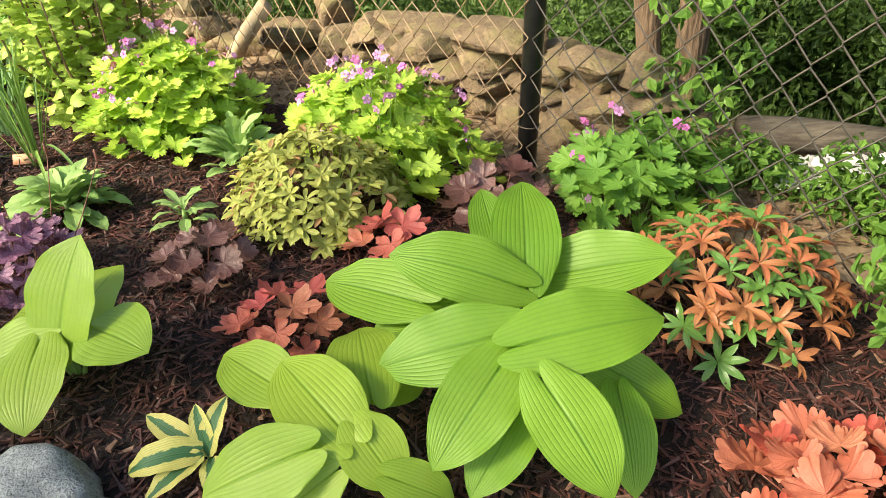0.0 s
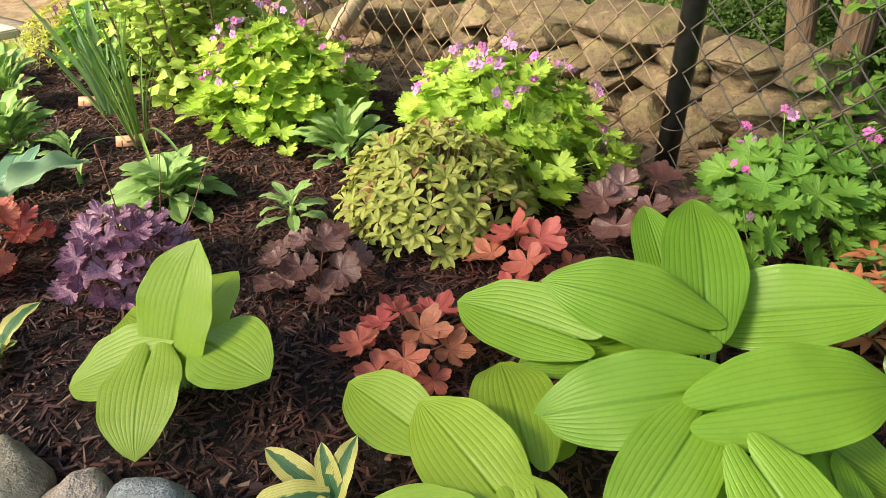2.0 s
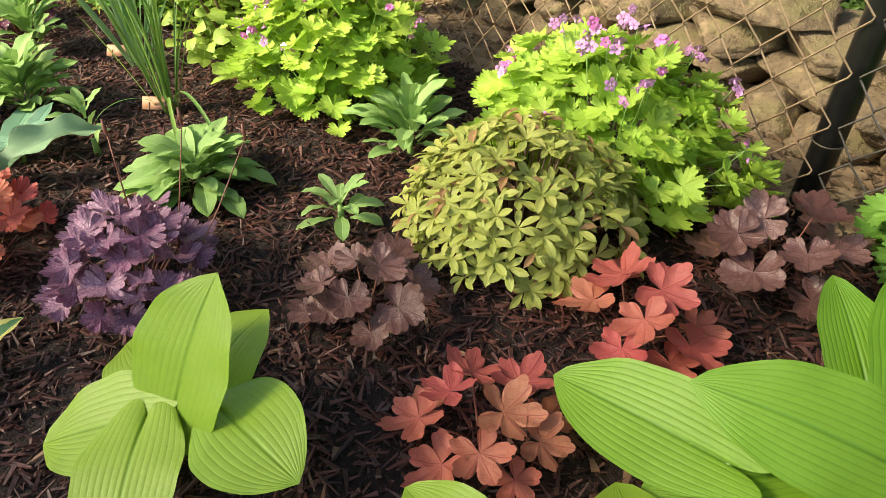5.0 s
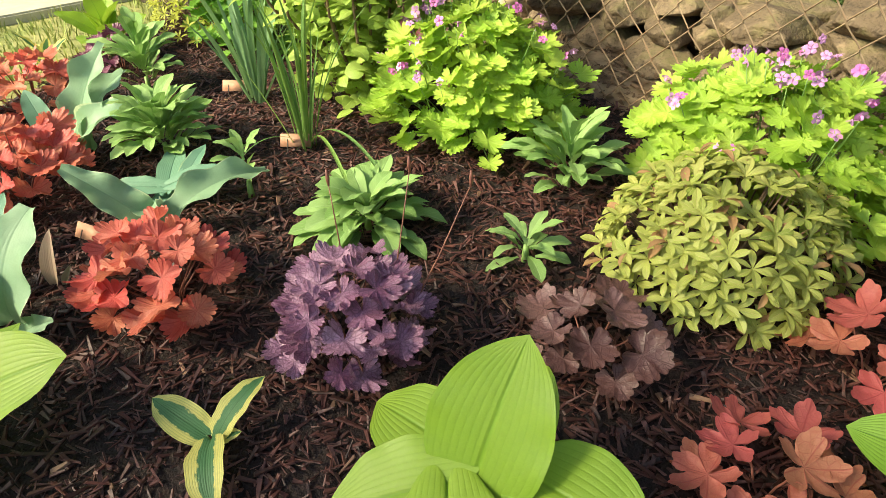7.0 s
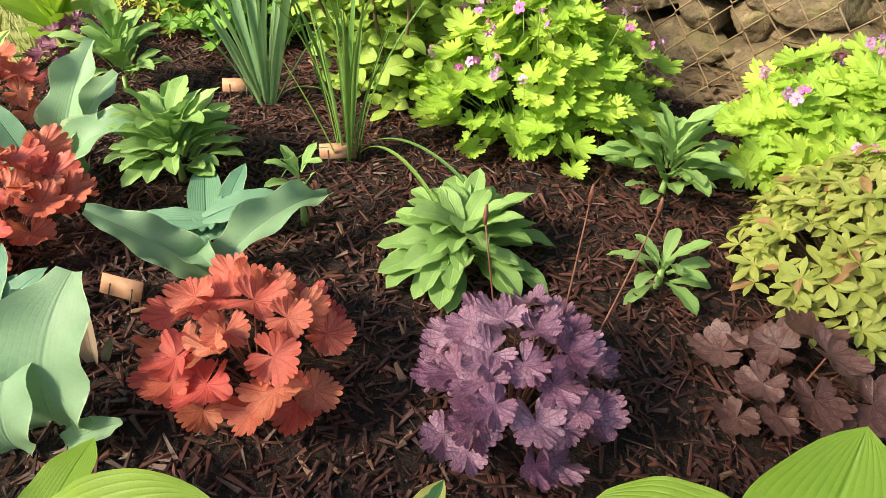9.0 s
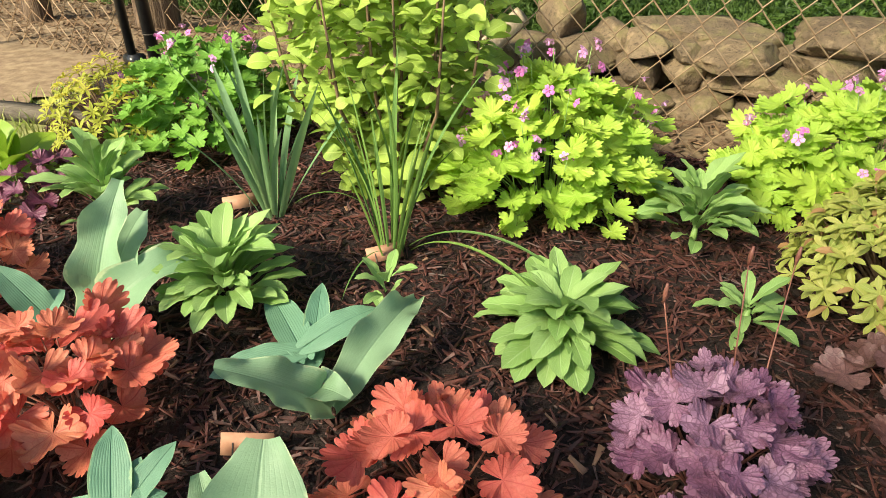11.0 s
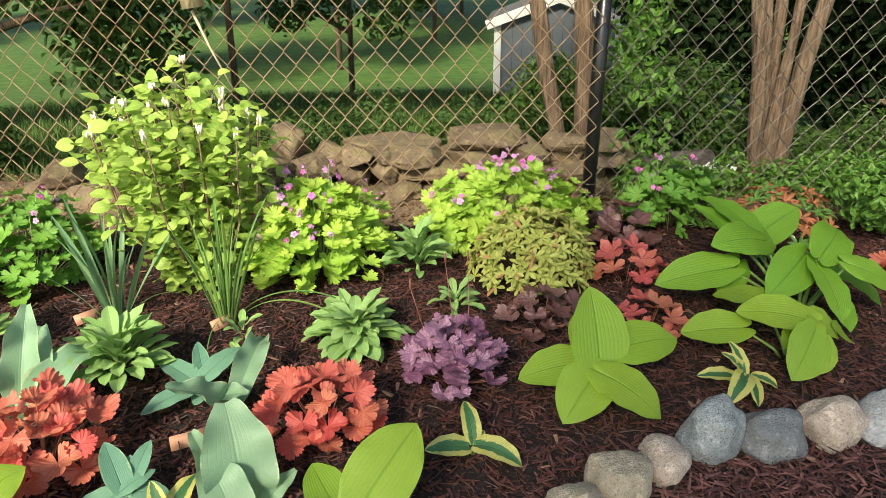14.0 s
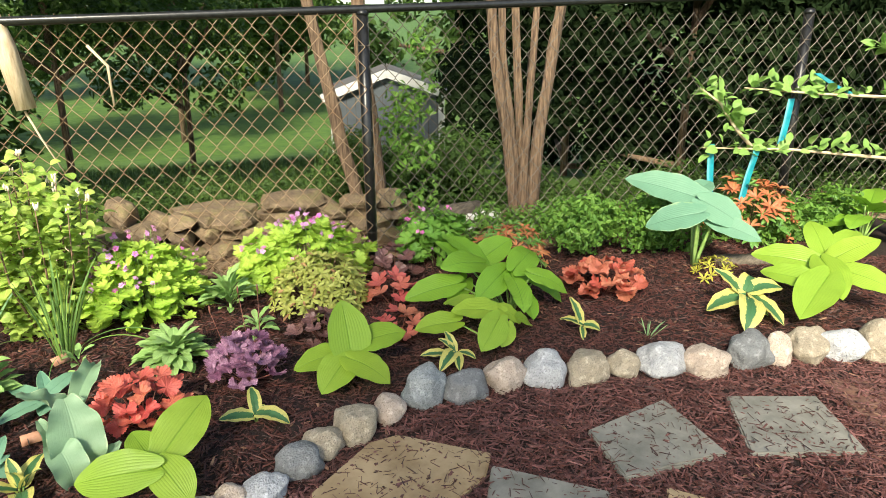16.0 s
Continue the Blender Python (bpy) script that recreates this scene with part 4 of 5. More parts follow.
def sage(x, y, n, leaf, radius, label, upright=0.0, group="sages in the bed"):
    pl = thing("sage_plant", x, y, 0.0, label, "sage", group)
    for i in range(n):
        d = dome(i, n, rng)
        p = -0.04 + 0.75 * max(0, d.z) ** 1.4 + upright
        out = Vector((d.x, d.y, 0)).normalized() if abs(d.x) + abs(d.y) > 0.02 else Vector((1, 0, 0))
        base = out * radius * 0.28 * (1 - max(0, d.z)) + Vector((0, 0, 0.015 + 0.05 * max(0, d.z) + upright * 0.3 * rng.random()))
        w = out * math.cos(min(1.4, p)) + Vector((0, 0, math.sin(min(1.4, p))))
        share("leaf", rng.choice(M_SAGE), pl, aim(base, base + w * leaf * rng.uniform(0.75, 1.15), rng.uniform(-0.3, 0.3), rng.uniform(0.8, 1.1), -out * math.sin(p) + Vector((0, 0, math.cos(p) + 0.25))))
    part("crown", tube(bmesh.new(), [(0, 0, -0.02), (0, 0, 0.05)], [0.012, 0.006], 8), STEM, pl)
    return pl


def plant_tag(x, y, turn, label="small copper plant marker on wire legs"):
    t = new("plant_marker")
    t.matrix_basis = pose(x, y, 0.0, 0, 0, turn)
    tagged(t, label, "plant marker", "copper plant markers")
    part("plate", box(bmesh.new(), -0.045, -0.0012, 0.026, 0.045, 0.0012, 0.064, Matrix.Rotation(radians(-35), 4, "X"), 0.0008), COPPER, t)
    for sx in (-0.024, 0.024):
        part("leg", tube(bmesh.new(), [(sx, 0.0, -0.04), (sx, 0.012, 0.02), (sx, 0.026, 0.04)], 0.0014, 6), GALV, t)
    return t


# ---------------------------------------------------------------- hostas and other clumps in the bed
H1_LEAVES = (
    (0.106, 1.178, 0.228, 0.074, 1.335, 0.304, 0.53),
    (0.159, 1.103, 0.220, 0.169, 1.354, 0.312, 0.46),
    (0.133, 1.074, 0.220, -0.127, 1.138, 0.256, 0.47),
    (-0.065, 1.091, 0.167, -0.289, 1.235, 0.121, 0.44),
    (0.112, 0.922, 0.220, -0.140, 0.917, 0.144, 0.56),
    (0.127, 0.873, 0.236, 0.391, 0.931, 0.248, 0.56),
    (0.201, 1.155, 0.182, 0.461, 1.102, 0.265, 0.34),
    (0.096, 0.866, 0.205, -0.034, 0.715, 0.099, 0.65),
    (0.157, 0.793, 0.220, 0.252, 0.641, 0.122, 0.71),
    (0.128, 0.830, 0.129, 0.029, 0.699, 0.046, 0.65),
    (0.274, 0.928, 0.144, 0.443, 0.879, 0.053, 0.41),
    (0.308, 0.862, 0.122, 0.312, 0.701, 0.038, 0.42),
    (0.041, 1.108, 0.152, -0.162, 1.070, 0.114, 0.40),
)
H2_LEAVES = (
    (-0.322, 0.898, 0.111, -0.471, 1.018, 0.094, 0.56),
    (-0.180, 0.759, 0.145, -0.324, 0.926, 0.157, 0.53),
    (-0.148, 0.855, 0.136, -0.195, 1.070, 0.115, 0.58),
    (-0.244, 0.721, 0.145, -0.421, 0.693, 0.068, 0.73),
    (-0.161, 0.764, 0.153, -0.088, 0.698, 0.077, 1.00),
    (-0.154, 0.895, 0.111, -0.053, 0.964, 0.068, 0.64),
    (-0.197, 0.705, 0.111, -0.295, 0.672, 0.042, 0.84),
    (-0.104, 0.702, 0.102, 0.004, 0.702, 0.034, 0.67),
    (-0.219, 0.786, 0.111, -0.282, 0.779, 0.077, 1.00),
)
HA_LEAVES = (
    (-0.827, 1.053, 0.102, -0.768, 1.159, 0.305, 0.84),
    (-0.745, 1.060, 0.130, -0.592, 0.962, 0.150, 0.95),
    (-0.858, 1.030, 0.112, -0.817, 0.852, 0.040, 0.84),
    (-0.845, 1.045, 0.115, -1.035, 1.008, 0.042, 0.80),
    (-0.845, 1.085, 0.115, -1.008, 1.200, 0.070, 0.74),
    (-0.815, 1.080, 0.095, -0.735, 1.215, 0.190, 0.80),
)
HB_LEAVES = (
    (-1.645, 1.045, 0.120, -1.452, 1.094, 0.210, 0.75),
    (-1.721, 0.999, 0.120, -1.873, 1.168, 0.082, 0.59),
    (-1.686, 0.997, 0.120, -1.680, 0.859, 0.040, 0.85),
    (-1.679, 1.064, 0.100, -1.661, 1.217, 0.130, 0.57),
)
HC_LEAVES = (
    (-2.399, 1.478, 0.140, -2.528, 1.656, 0.151, 0.61),
    (-2.394, 1.541, 0.150, -2.274, 1.616, 0.180, 0.69),
    (-2.326, 1.540, 0.130, -2.159, 1.571, 0.170, 0.52),
    (-2.374, 1.479, 0.150, -2.243, 1.484, 0.150, 0.69),
    (-2.315, 1.444, 0.120, -2.165, 1.483, 0.140, 0.62),
    (-2.434, 1.507, 0.120, -2.600, 1.636, 0.080, 0.59),
    (-2.432, 1.608, 0.100, -2.482, 1.720, 0.100, 0.60),
)
H5_LEAVES = (
    (1.195, -0.284, 0.200, 1.136, 0.022, 0.209, 0.43),
    (1.332, -0.298, 0.220, 1.518, -0.174, 0.335, 0.61),
    (1.231, -0.340, 0.220, 1.342, -0.529, 0.340, 0.63),
    (1.030, -0.360, 0.200, 0.724, -0.312, 0.070, 0.64),
    (1.173, -0.309, 0.230, 0.934, -0.450, 0.130, 0.56),
    (1.159, -0.403, 0.200, 1.144, -0.650, 0.144, 0.65),
    (0.993, -0.310, 0.170, 1.012, -0.060, 0.168, 0.45),
    (1.487, -0.332, 0.200, 1.718, -0.399, 0.267, 0.56),
)
BLUE_LEAVES = (
    (1.416, 0.399, 0.400, 1.273, 0.809, 0.495, 0.47),
    (1.234, 0.343, 0.360, 1.112, 0.597, 0.264, 0.65),
    (1.370, 0.371, 0.400, 1.385, 0.135, 0.280, 0.76),
    (1.488, 0.465, 0.400, 1.709, 0.419, 0.446, 0.60),
    (1.333, 0.285, 0.300, 1.360, 0.019, 0.221, 0.35),
    (1.395, 0.397, 0.360, 1.370, 0.510, 0.400, 1.00),
)
V1_LEAVES = (
    (-1.278, 1.112, 0.035, -1.390, 1.150, 0.060, 0.56),
    (-1.258, 1.115, 0.035, -1.206, 1.210, 0.085, 0.42),
    (-1.262, 1.098, 0.040, -1.207, 0.988, 0.012, 0.46),
    (-1.255, 1.110, 0.030, -1.215, 1.118, 0.050, 0.60),
)
V2_LEAVES = (
    (-0.482, 0.825, 0.040, -0.592, 0.885, 0.060, 0.36),
    (-0.453, 0.811, 0.040, -0.424, 0.886, 0.110, 0.42),
    (-0.465, 0.803, 0.050, -0.595, 0.779, 0.020, 0.35),
    (-0.462, 0.793, 0.050, -0.541, 0.718, 0.020, 0.45),
    (-0.449, 0.811, 0.040, -0.484, 0.875, 0.100, 0.34),
    (-0.440, 0.792, 0.040, -0.414, 0.723, 0.020, 0.46),
)
V3_LEAVES = (
    (0.124, 0.501, 0.050, 0.139, 0.574, 0.161, 0.48),
    (0.110, 0.488, 0.050, 0.092, 0.596, 0.056, 0.43),
    (0.118, 0.477, 0.050, 0.144, 0.411, 0.030, 0.79),
    (0.102, 0.483, 0.040, 0.044, 0.447, 0.010, 0.49),
)
V4_LEAVES = (
    (0.763, -0.039, 0.120, 0.762, 0.107, 0.221, 0.63),
    (0.735, -0.062, 0.120, 0.642, 0.082, 0.040, 0.61),
    (0.710, -0.086, 0.120, 0.525, -0.127, 0.030, 0.53),
    (0.777, -0.083, 0.120, 0.698, -0.258, 0.030, 0.53),
    (0.796, -0.064, 0.130, 0.907, -0.192, 0.140, 0.65),
    (0.788, -0.053, 0.130, 0.923, -0.042, 0.160, 0.73),
    (0.745, -0.071, 0.110, 0.727, -0.180, 0.050, 0.82),
)
T1_LEAVES = (
    (-1.825, 1.320, 0.005, -1.850, 1.425, 0.190, 0.42),
    (-1.800, 1.320, 0.000, -1.762, 1.430, 0.225, 0.66),
    (-1.838, 1.275, 0.005, -1.842, 1.385, 0.120, 0.60),
    (-1.775, 1.285, 0.005, -1.670, 1.285, 0.070, 0.42),
)
T2_LEAVES = (
    (-2.135, 2.020, 0.000, -2.035, 2.135, 0.290, 0.34),
    (-2.105, 2.030, 0.000, -2.015, 2.160, 0.200, 0.42),
    (-2.110, 2.010, 0.000, -1.900, 2.075, 0.115, 0.38),
)
T3_LEAVES = (
    (-1.672, 1.665, 0.020, -1.840, 1.615, 0.200, 0.40),
    (-1.668, 1.668, 0.020, -1.475, 1.862, 0.085, 0.29),
    (-1.680, 1.690, 0.010, -1.640, 1.610, 0.090, 0.55),
)
B1_LEAVES = (
    (-2.001, 1.496, 0.060, -2.001, 1.601, 0.130, 0.49),
    (-2.007, 1.498, 0.050, -2.114, 1.529, 0.030, 0.54),
    (-1.981, 1.490, 0.050, -1.916, 1.434, 0.020, 0.67),
    (-1.983, 1.500, 0.060, -1.908, 1.564, 0.110, 0.41),
    (-1.988, 1.513, 0.050, -1.960, 1.555, 0.100, 0.63),
    (-2.007, 1.493, 0.060, -1.923, 1.503, 0.070, 0.51),
)
B2_LEAVES = (
    (-2.375, 1.838, 0.050, -2.357, 1.910, 0.130, 0.67),
    (-2.389, 1.841, 0.040, -2.477, 1.863, 0.040, 0.53),
    (-2.353, 1.828, 0.050, -2.295, 1.847, 0.100, 0.69),
    (-2.367, 1.830, 0.040, -2.305, 1.845, 0.030, 0.76),
    (-2.375, 1.848, 0.050, -2.385, 1.894, 0.120, 0.72),
)
B3_LEAVES = (
    (-2.215, 2.015, 0.060, -2.295, 2.068, 0.163, 0.48),
    (-2.226, 1.985, 0.050, -2.274, 1.955, 0.020, 0.84),
    (-2.233, 2.024, 0.060, -2.181, 2.058, 0.090, 0.90),
    (-2.223, 1.960, 0.050, -2.292, 2.031, 0.040, 0.54),
)
B4_LEAVES = (
    (-1.713, 1.789, 0.060, -1.767, 1.962, 0.080, 0.39),
    (-1.723, 1.782, 0.060, -1.884, 1.764, 0.050, 0.38),
    (-1.696, 1.792, 0.070, -1.557, 1.834, 0.100, 0.44),
    (-1.690, 1.807, 0.050, -1.658, 1.916, 0.120, 0.38),
    (-1.688, 1.795, 0.040, -1.749, 1.740, 0.030, 0.66),
)
grown("green_hosta", H1_LEAVES, M_GREENH, 0.7, STEM, 0.007, "large bright green ribbed hosta in full leaf", "hosta", "hostas", (0.0, -0.5, 0.8), foot=(0.14, 0.90), least=0.60)
grown("lime_hosta", H2_LEAVES, M_LIME, 0.84, STEM, 0.005, "low lime-green ribbed hosta by the cobbles", "hosta", "hostas", (0.1, -0.5, 0.8), least=0.74)
grown("lime_hosta", HA_LEAVES, M_LIME, 0.84, STEM, 0.006, "lime-green hosta with wet broad heart-shaped leaves", "hosta", "hostas", (-0.05, -0.3, 0.95), least=0.70)
grown("lime_hosta", HB_LEAVES, M_LIME, 0.84, STEM, 0.006, "young lime-green hosta with four broad leaves", "hosta", "hostas", (-0.3, -0.5, 0.75), least=0.66)
grown("lime_hosta", HC_LEAVES, M_LIME, 0.84, STEM, 0.005, "yellow-green hosta with wide puckered leaves", "hosta", "hostas", (0.1, -0.5, 0.8), least=0.72)
grown("lime_hosta", H5_LEAVES, M_LIME, 0.84, STEM, 0.006, "large lime-green hosta beside the path", "hosta", "hostas", (-0.5, -0.1, 0.8), foot=(1.15, -0.33), least=0.60)
grown("blue_hosta", BLUE_LEAVES, M_BLUEH, 0.62, STEM, 0.012, "tall blue-green hosta with big smooth leaves", "hosta", "hostas", (-0.55, -0.15, 0.75), least=0.50)
rosette("green_hosta", 2.4 * K, -0.35 * K, M_GREENH, 9, 0.3, 0.25, (-20, 25), STEM, 0.007, "dark green ribbed hosta near the fence", "hosta", "hostas", 0.4)
for rows in (V1_LEAVES, V2_LEAVES, V3_LEAVES, V4_LEAVES):
    grown("variegated_hosta", rows, M_VARIEG, 0.48, STEM, 0.0035, "small hosta with green leaves edged in yellow", "hosta", "variegated hostas", (-0.1, -0.35, 0.9), least=0.42)
for x, y, n, le in ((-1.865, 1.29, 6, .13), (-2.49, 1.7, 6, .14), (-2.5, 2.44, 6, .15)):
    rosette("variegated_hosta", x * K, y * K, M_VARIEG, n, le, le * 0.35, (5, 60), STEM, 0.003, "small hosta with green leaves edged in yellow", "hosta", "variegated hostas", 0.15)
for rows in (B1_LEAVES, B2_LEAVES, B3_LEAVES, B4_LEAVES):
    grown("blue_hosta", rows, M_BLUEH, 0.62, STEM, 0.004, "small blue-green hosta with smooth pointed leaves", "hosta", "small blue hostas", (0, -0.3, 1))
rosette("cream_hosta", -2.5 * K, 1.9 * K, M_WHITEV, 8, 0.22, 0.12, (-5, 75), STEM, 0.005, "pale green hosta with creamy white margins", "hosta", "hostas", 0.2, None, 1.3)
rosette("lime_hosta", -2.36 * K, 2.6 * K, M_LIME, 10, 0.17, 0.13, (5, 60), STEM, 0.004, "small yellow-green hosta by the lawn", "hosta", "hostas", 0.25)
for rows in (T1_LEAVES, T2_LEAVES, T3_LEAVES):
    grown("tulip_plant", rows, M_TULIP, 0.35, None, 0, "wavy grey-green tulip foliage without a flower", "tulip", "tulip leaves", (0, -0.45, 0.85), least=0.28)
purple = bells_plant("coral_bells", -1.05 * K, 1.31 * K, M_PURPLE, 48, 0.084, 0.135, 0.2, "silvery purple coral bells with ruffled leaves", group="coral bells")
bells_plant("coral_bells", -1.45 * K, 1.36 * K, M_RED, 32, 0.1, 0.145, 0.19, "red-orange coral bells with ruffled wet leaves", group="coral bells")
bells_plant("coral_bells", -2.02 * K, 1.68 * K, M_RED, 34, 0.104, 0.16, 0.2, "bright red coral bells with ruffled leaves", group="coral bells")
bells_plant("coral_bells", -2.30 * K, 2.1 * K, M_RED, 26, 0.095, 0.135, 0.2, "orange-red coral bells with ruffled leaves", group="coral bells")
bells_plant("coral_bells", -2.26 * K, 2.5 * K, M_DPUR, 18, 0.075, 0.12, 0.15, "dark plum coral bells with ruffled leaves", group="coral bells")
bells_plant("coral_bells", -0.62 * K, 1.36 * K, M_BROWN, 13, 0.1, 0.12, 0.12, "brown bronze coral bells with glossy leaves", group="coral bells")
bells_plant("coral_bells", 0.14 * K, 1.62 * K, M_BROWN, 11, 0.14, 0.13, 0.17, "glossy chocolate coral bells by the fence post", group="coral bells")
bells_plant("foamy_bells", -0.37 * K, 1.12 * K, M_CORAL, 11, 0.11, 0.12, 0.1, "coral pink foamy bells with deeply lobed leaves", "foamy bells", group="coral bells")
bells_plant("foamy_bells", -0.14 * K, 1.38 * K, M_CORAL, 11, 0.13, 0.12, 0.14, "salmon red foamy bells with deeply lobed leaves", "foamy bells", group="coral bells")
bells_plant("coral_bells", 0.62 * K, 0.6 * K, M_ORANGE, 32, 0.125, 0.19, 0.17, "peach and red coral bells with large leaves", group="coral bells")
sage(-1.13 * K, 1.69 * K, 64, 0.14, 0.16, "broad clump of soft green sage leaves")
sage(-0.76 * K, 1.63 * K, 14, 0.09, 0.08, "small sage seedling in the mulch")
sage(-1.77 * K, 1.93 * K, 68, 0.14, 0.17, "leafy green sage clump", 0.25)
sage(-2.07 * K, 2.35 * K, 40, 0.13, 0.14, "upright green sage clump near the lawn", 0.4)
sage(-1.46 * K, 1.78 * K, 8, 0.08, 0.06, "tiny green seedling between bigger plants", 0.4)
sage(-0.68 * K, 1.95 * K, 46, 0.13, 0.17, "green sage clump below the geraniums", 0.25)
for fx, fy, tx, ty, h in ((-.02, .06, -.06, .12, .3), (.06, .05, .09, .14, .33), (.1, .04, .2, .16, .3)):
    fs = stalk(purple, (fx, fy, 0.05), (tx, ty, h), 0.0018, REDSTEM, 0.0, "flower_stem")
    part("flower_spike", tube(bmesh.new(), [(tx, ty, h - .005), (tx, ty, h + .012), (tx, ty, h + .03)], [0.002, 0.0042, 0.002], 8), REDSTEM, fs, "dark red flower bud spike")
strap_clump("daffodil_plant", -1.68 * K, 2.33 * K, M_DAFF, 19, 0.48, 0.62, "blue-green daffodil foliage without flowers", "daffodil")
strap_clump("allium_plant", -1.41 * K, 2.05 * K, M_CHIVE, 24, 0.52, 0.42, "upright rush-like allium foliage", "allium")
plant_tag(-1.755 * K, 2.33 * K, 8)
plant_tag(-1.425 * K, 2.0 * K, 10)
plant_tag(-1.735 * K, 1.5 * K, -15)
tall_shrub(-1.33 * K, 2.42 * K, 0.86, 0.34, "tall yellow-green viburnum with cream flower buds")
geranium(-0.95 * K, 2.22 * K, 0.31, 0.27, 0.36, 330, 0.098, M_GER, "lime-green cranesbill with pink flowers, sunlight put into its leaf colour", 36, 0.3)
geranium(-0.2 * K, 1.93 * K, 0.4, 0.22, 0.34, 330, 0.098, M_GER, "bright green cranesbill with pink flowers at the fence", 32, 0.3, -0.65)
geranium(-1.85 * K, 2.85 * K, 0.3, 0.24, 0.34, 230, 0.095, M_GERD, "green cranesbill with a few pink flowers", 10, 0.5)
geranium(0.53 * K, 1.6 * K, 0.27, 0.2, 0.27, 130, 0.105, M_GERD, "green cranesbill by the tree trunk, leaves coloured darker for shade", 7, 0.8, -0.6)
whorl_shrub("azalea", -0.37 * K, 1.64 * K, 0.24, 0.21, 0.27, 250, 6, 0.046, M_AZ, M_AZT, "low olive-green azalea mound with faded tips", "azalea")
whorl_shrub("pieris", 0.62 * K, 1.17 * K, 0.23, 0.2, 0.26, 85, 8, 0.06, M_PI, M_PIR, "pieris shrub with copper-orange new shoots", "pieris", 0.72)
whorl_shrub("pieris", 2.0 * K, 0.25 * K, 0.25, 0.25, 0.42, 50, 8, 0.085, M_PI, M_PIR, "pieris shrub with pale orange new shoots", "pieris", 0.62)
whorl_shrub("golden_spirea", -2.13 * K, 2.92 * K, 0.22, 0.2, 0.27, 190, 6, 0.036, M_YEL, M_YEL, "golden yellow spirea shrub by the gate post", "spirea")
whorl_shrub("golden_spirea", 1.2 * K, 0.22 * K, 0.15, 0.1, 0.1, 20, 6, 0.045, M_YEL, M_YEL, "low golden creeping shrub in the mulch", "spirea")
strap_clump("spider_plant", 0.26 * K, 0.22 * K, M_DAFF, 14, 0.11, 1.2, "small dark green grassy clump", "grass plant", 0.015)


# ---------------------------------------------------------------- pavers of the path
def paver(name, corners, z, h, material, label, category="paver"):
    bm = bmesh.new()
    f = bm.faces.new([bm.verts.new((x, y, z)) for x, y in corners])
    if f.normal.z < 0:
        f.normal_flip()
    r = bmesh.ops.extrude_face_region(bm, geom=[f])
    bmesh.ops.translate(bm, verts=[v for v in r["geom"] if isinstance(v, bmesh.types.BMVert)], vec=(0, 0, -h))
    bmesh.ops.recalc_face_normals(bm, faces=bm.faces)
    bmesh.ops.bevel(bm, geom=[e for e in bm.edges], offset=0.006, segments=2, affect="EDGES")
    return tagged(mesh_ob(name, bm, material, False), label, category, "path slabs")


paver("path_slab", ((-0.156, -0.004), (-0.364, -0.304), (-0.704, -0.079), (-0.532, 0.141)), -0.03, 0.05, PAVER, "square grey concrete stepping slab in mulch")
paver("path_slab", ((0.013, -0.194), (0.228, -0.479), (-0.07, -0.693), (-0.325, -0.371)), -0.03, 0.05, PAVER, "square grey concrete stepping slab in mulch")
paver("path_slab", ((-0.913, 0.309), (-0.795, -0.064), (-1.02, -0.2), (-1.2, 0.15)), -0.03, 0.05, PAVER, "square grey concrete stepping slab in mulch")
paver("path_slab", ((-1.07, 0.73), (-0.97, 0.68), (-0.856, 0.347), (-0.969, 0.294), (-1.128, 0.3), (-1.3, 0.255), (-1.5, 0.55), (-1.38, 0.69)), -0.032, 0.05, SANDPAVER, "worn tan sandstone slab littered with chips")
paver("path_slab", ((-0.66, -0.2), (-0.6, -0.5), (-0.9, -0.62), (-1.0, -0.3)), -0.034, 0.05, SANDPAVER, "worn tan sandstone slab littered with chips")
bp = Vector((0.44, -0.84, -0.012))
for i in range(3):
    for j in range(4):
        bm = box(bmesh.new(), -0.1, -0.05, -0.03, 0.1, 0.05, 0.02, None, 0.004)
        b = mesh_ob("path_brick", bm, BRICK, False)
        b.matrix_basis = Matrix.Translation(bp + Vector((0, 0, -0.05))) @ Matrix.Rotation(radians(-48), 4, "Z") @ Matrix.Translation(((i - 1) * 0.208, (j - 1.5) * 0.108, rng.uniform(-.003, .003)))
        tagged(b, "weathered red brick laid flat in the mulch", "brick", "path bricks")


for i in range(5):
    for j in range(4):
        a, b = Vector((-0.647, -0.763, 0)), Vector((-0.763, 0.647, 0))
        c = Vector((-2.86, 3.5, 0)) + a * (0.3 + 0.612 * i) + b * (0.3 + 0.612 * j)
        bm = box(bmesh.new(), -0.3, -0.3, -0.05, 0.3, 0.3, 0.02, None, 0.008)
        q = mesh_ob("patio_slab", bm, PATIO, False)
        q.matrix_basis = Matrix.Translation(c + Vector((0, 0, rng.uniform(-.004, .004)))) @ Matrix.Rotation(math.atan2(-0.763, -0.647), 4, "Z")
        tagged(q, "pale sunlit concrete paving slab beyond the lawn", "paver", "patio slabs")


def slab_place(r):
    x, y = r.uniform(-1.5, 0.3), r.uniform(-0.75, 0.75)
    return Vector((x, y, -0.026 + r.uniform(0, .004)))


scatter("slab_litter", CHIP, 2200, slab_place, ((0.015, 0.05), (0.002, 0.005)), "thin dark bark shreds lying on the slabs", "mulch", tilt=0.06, seed=8)


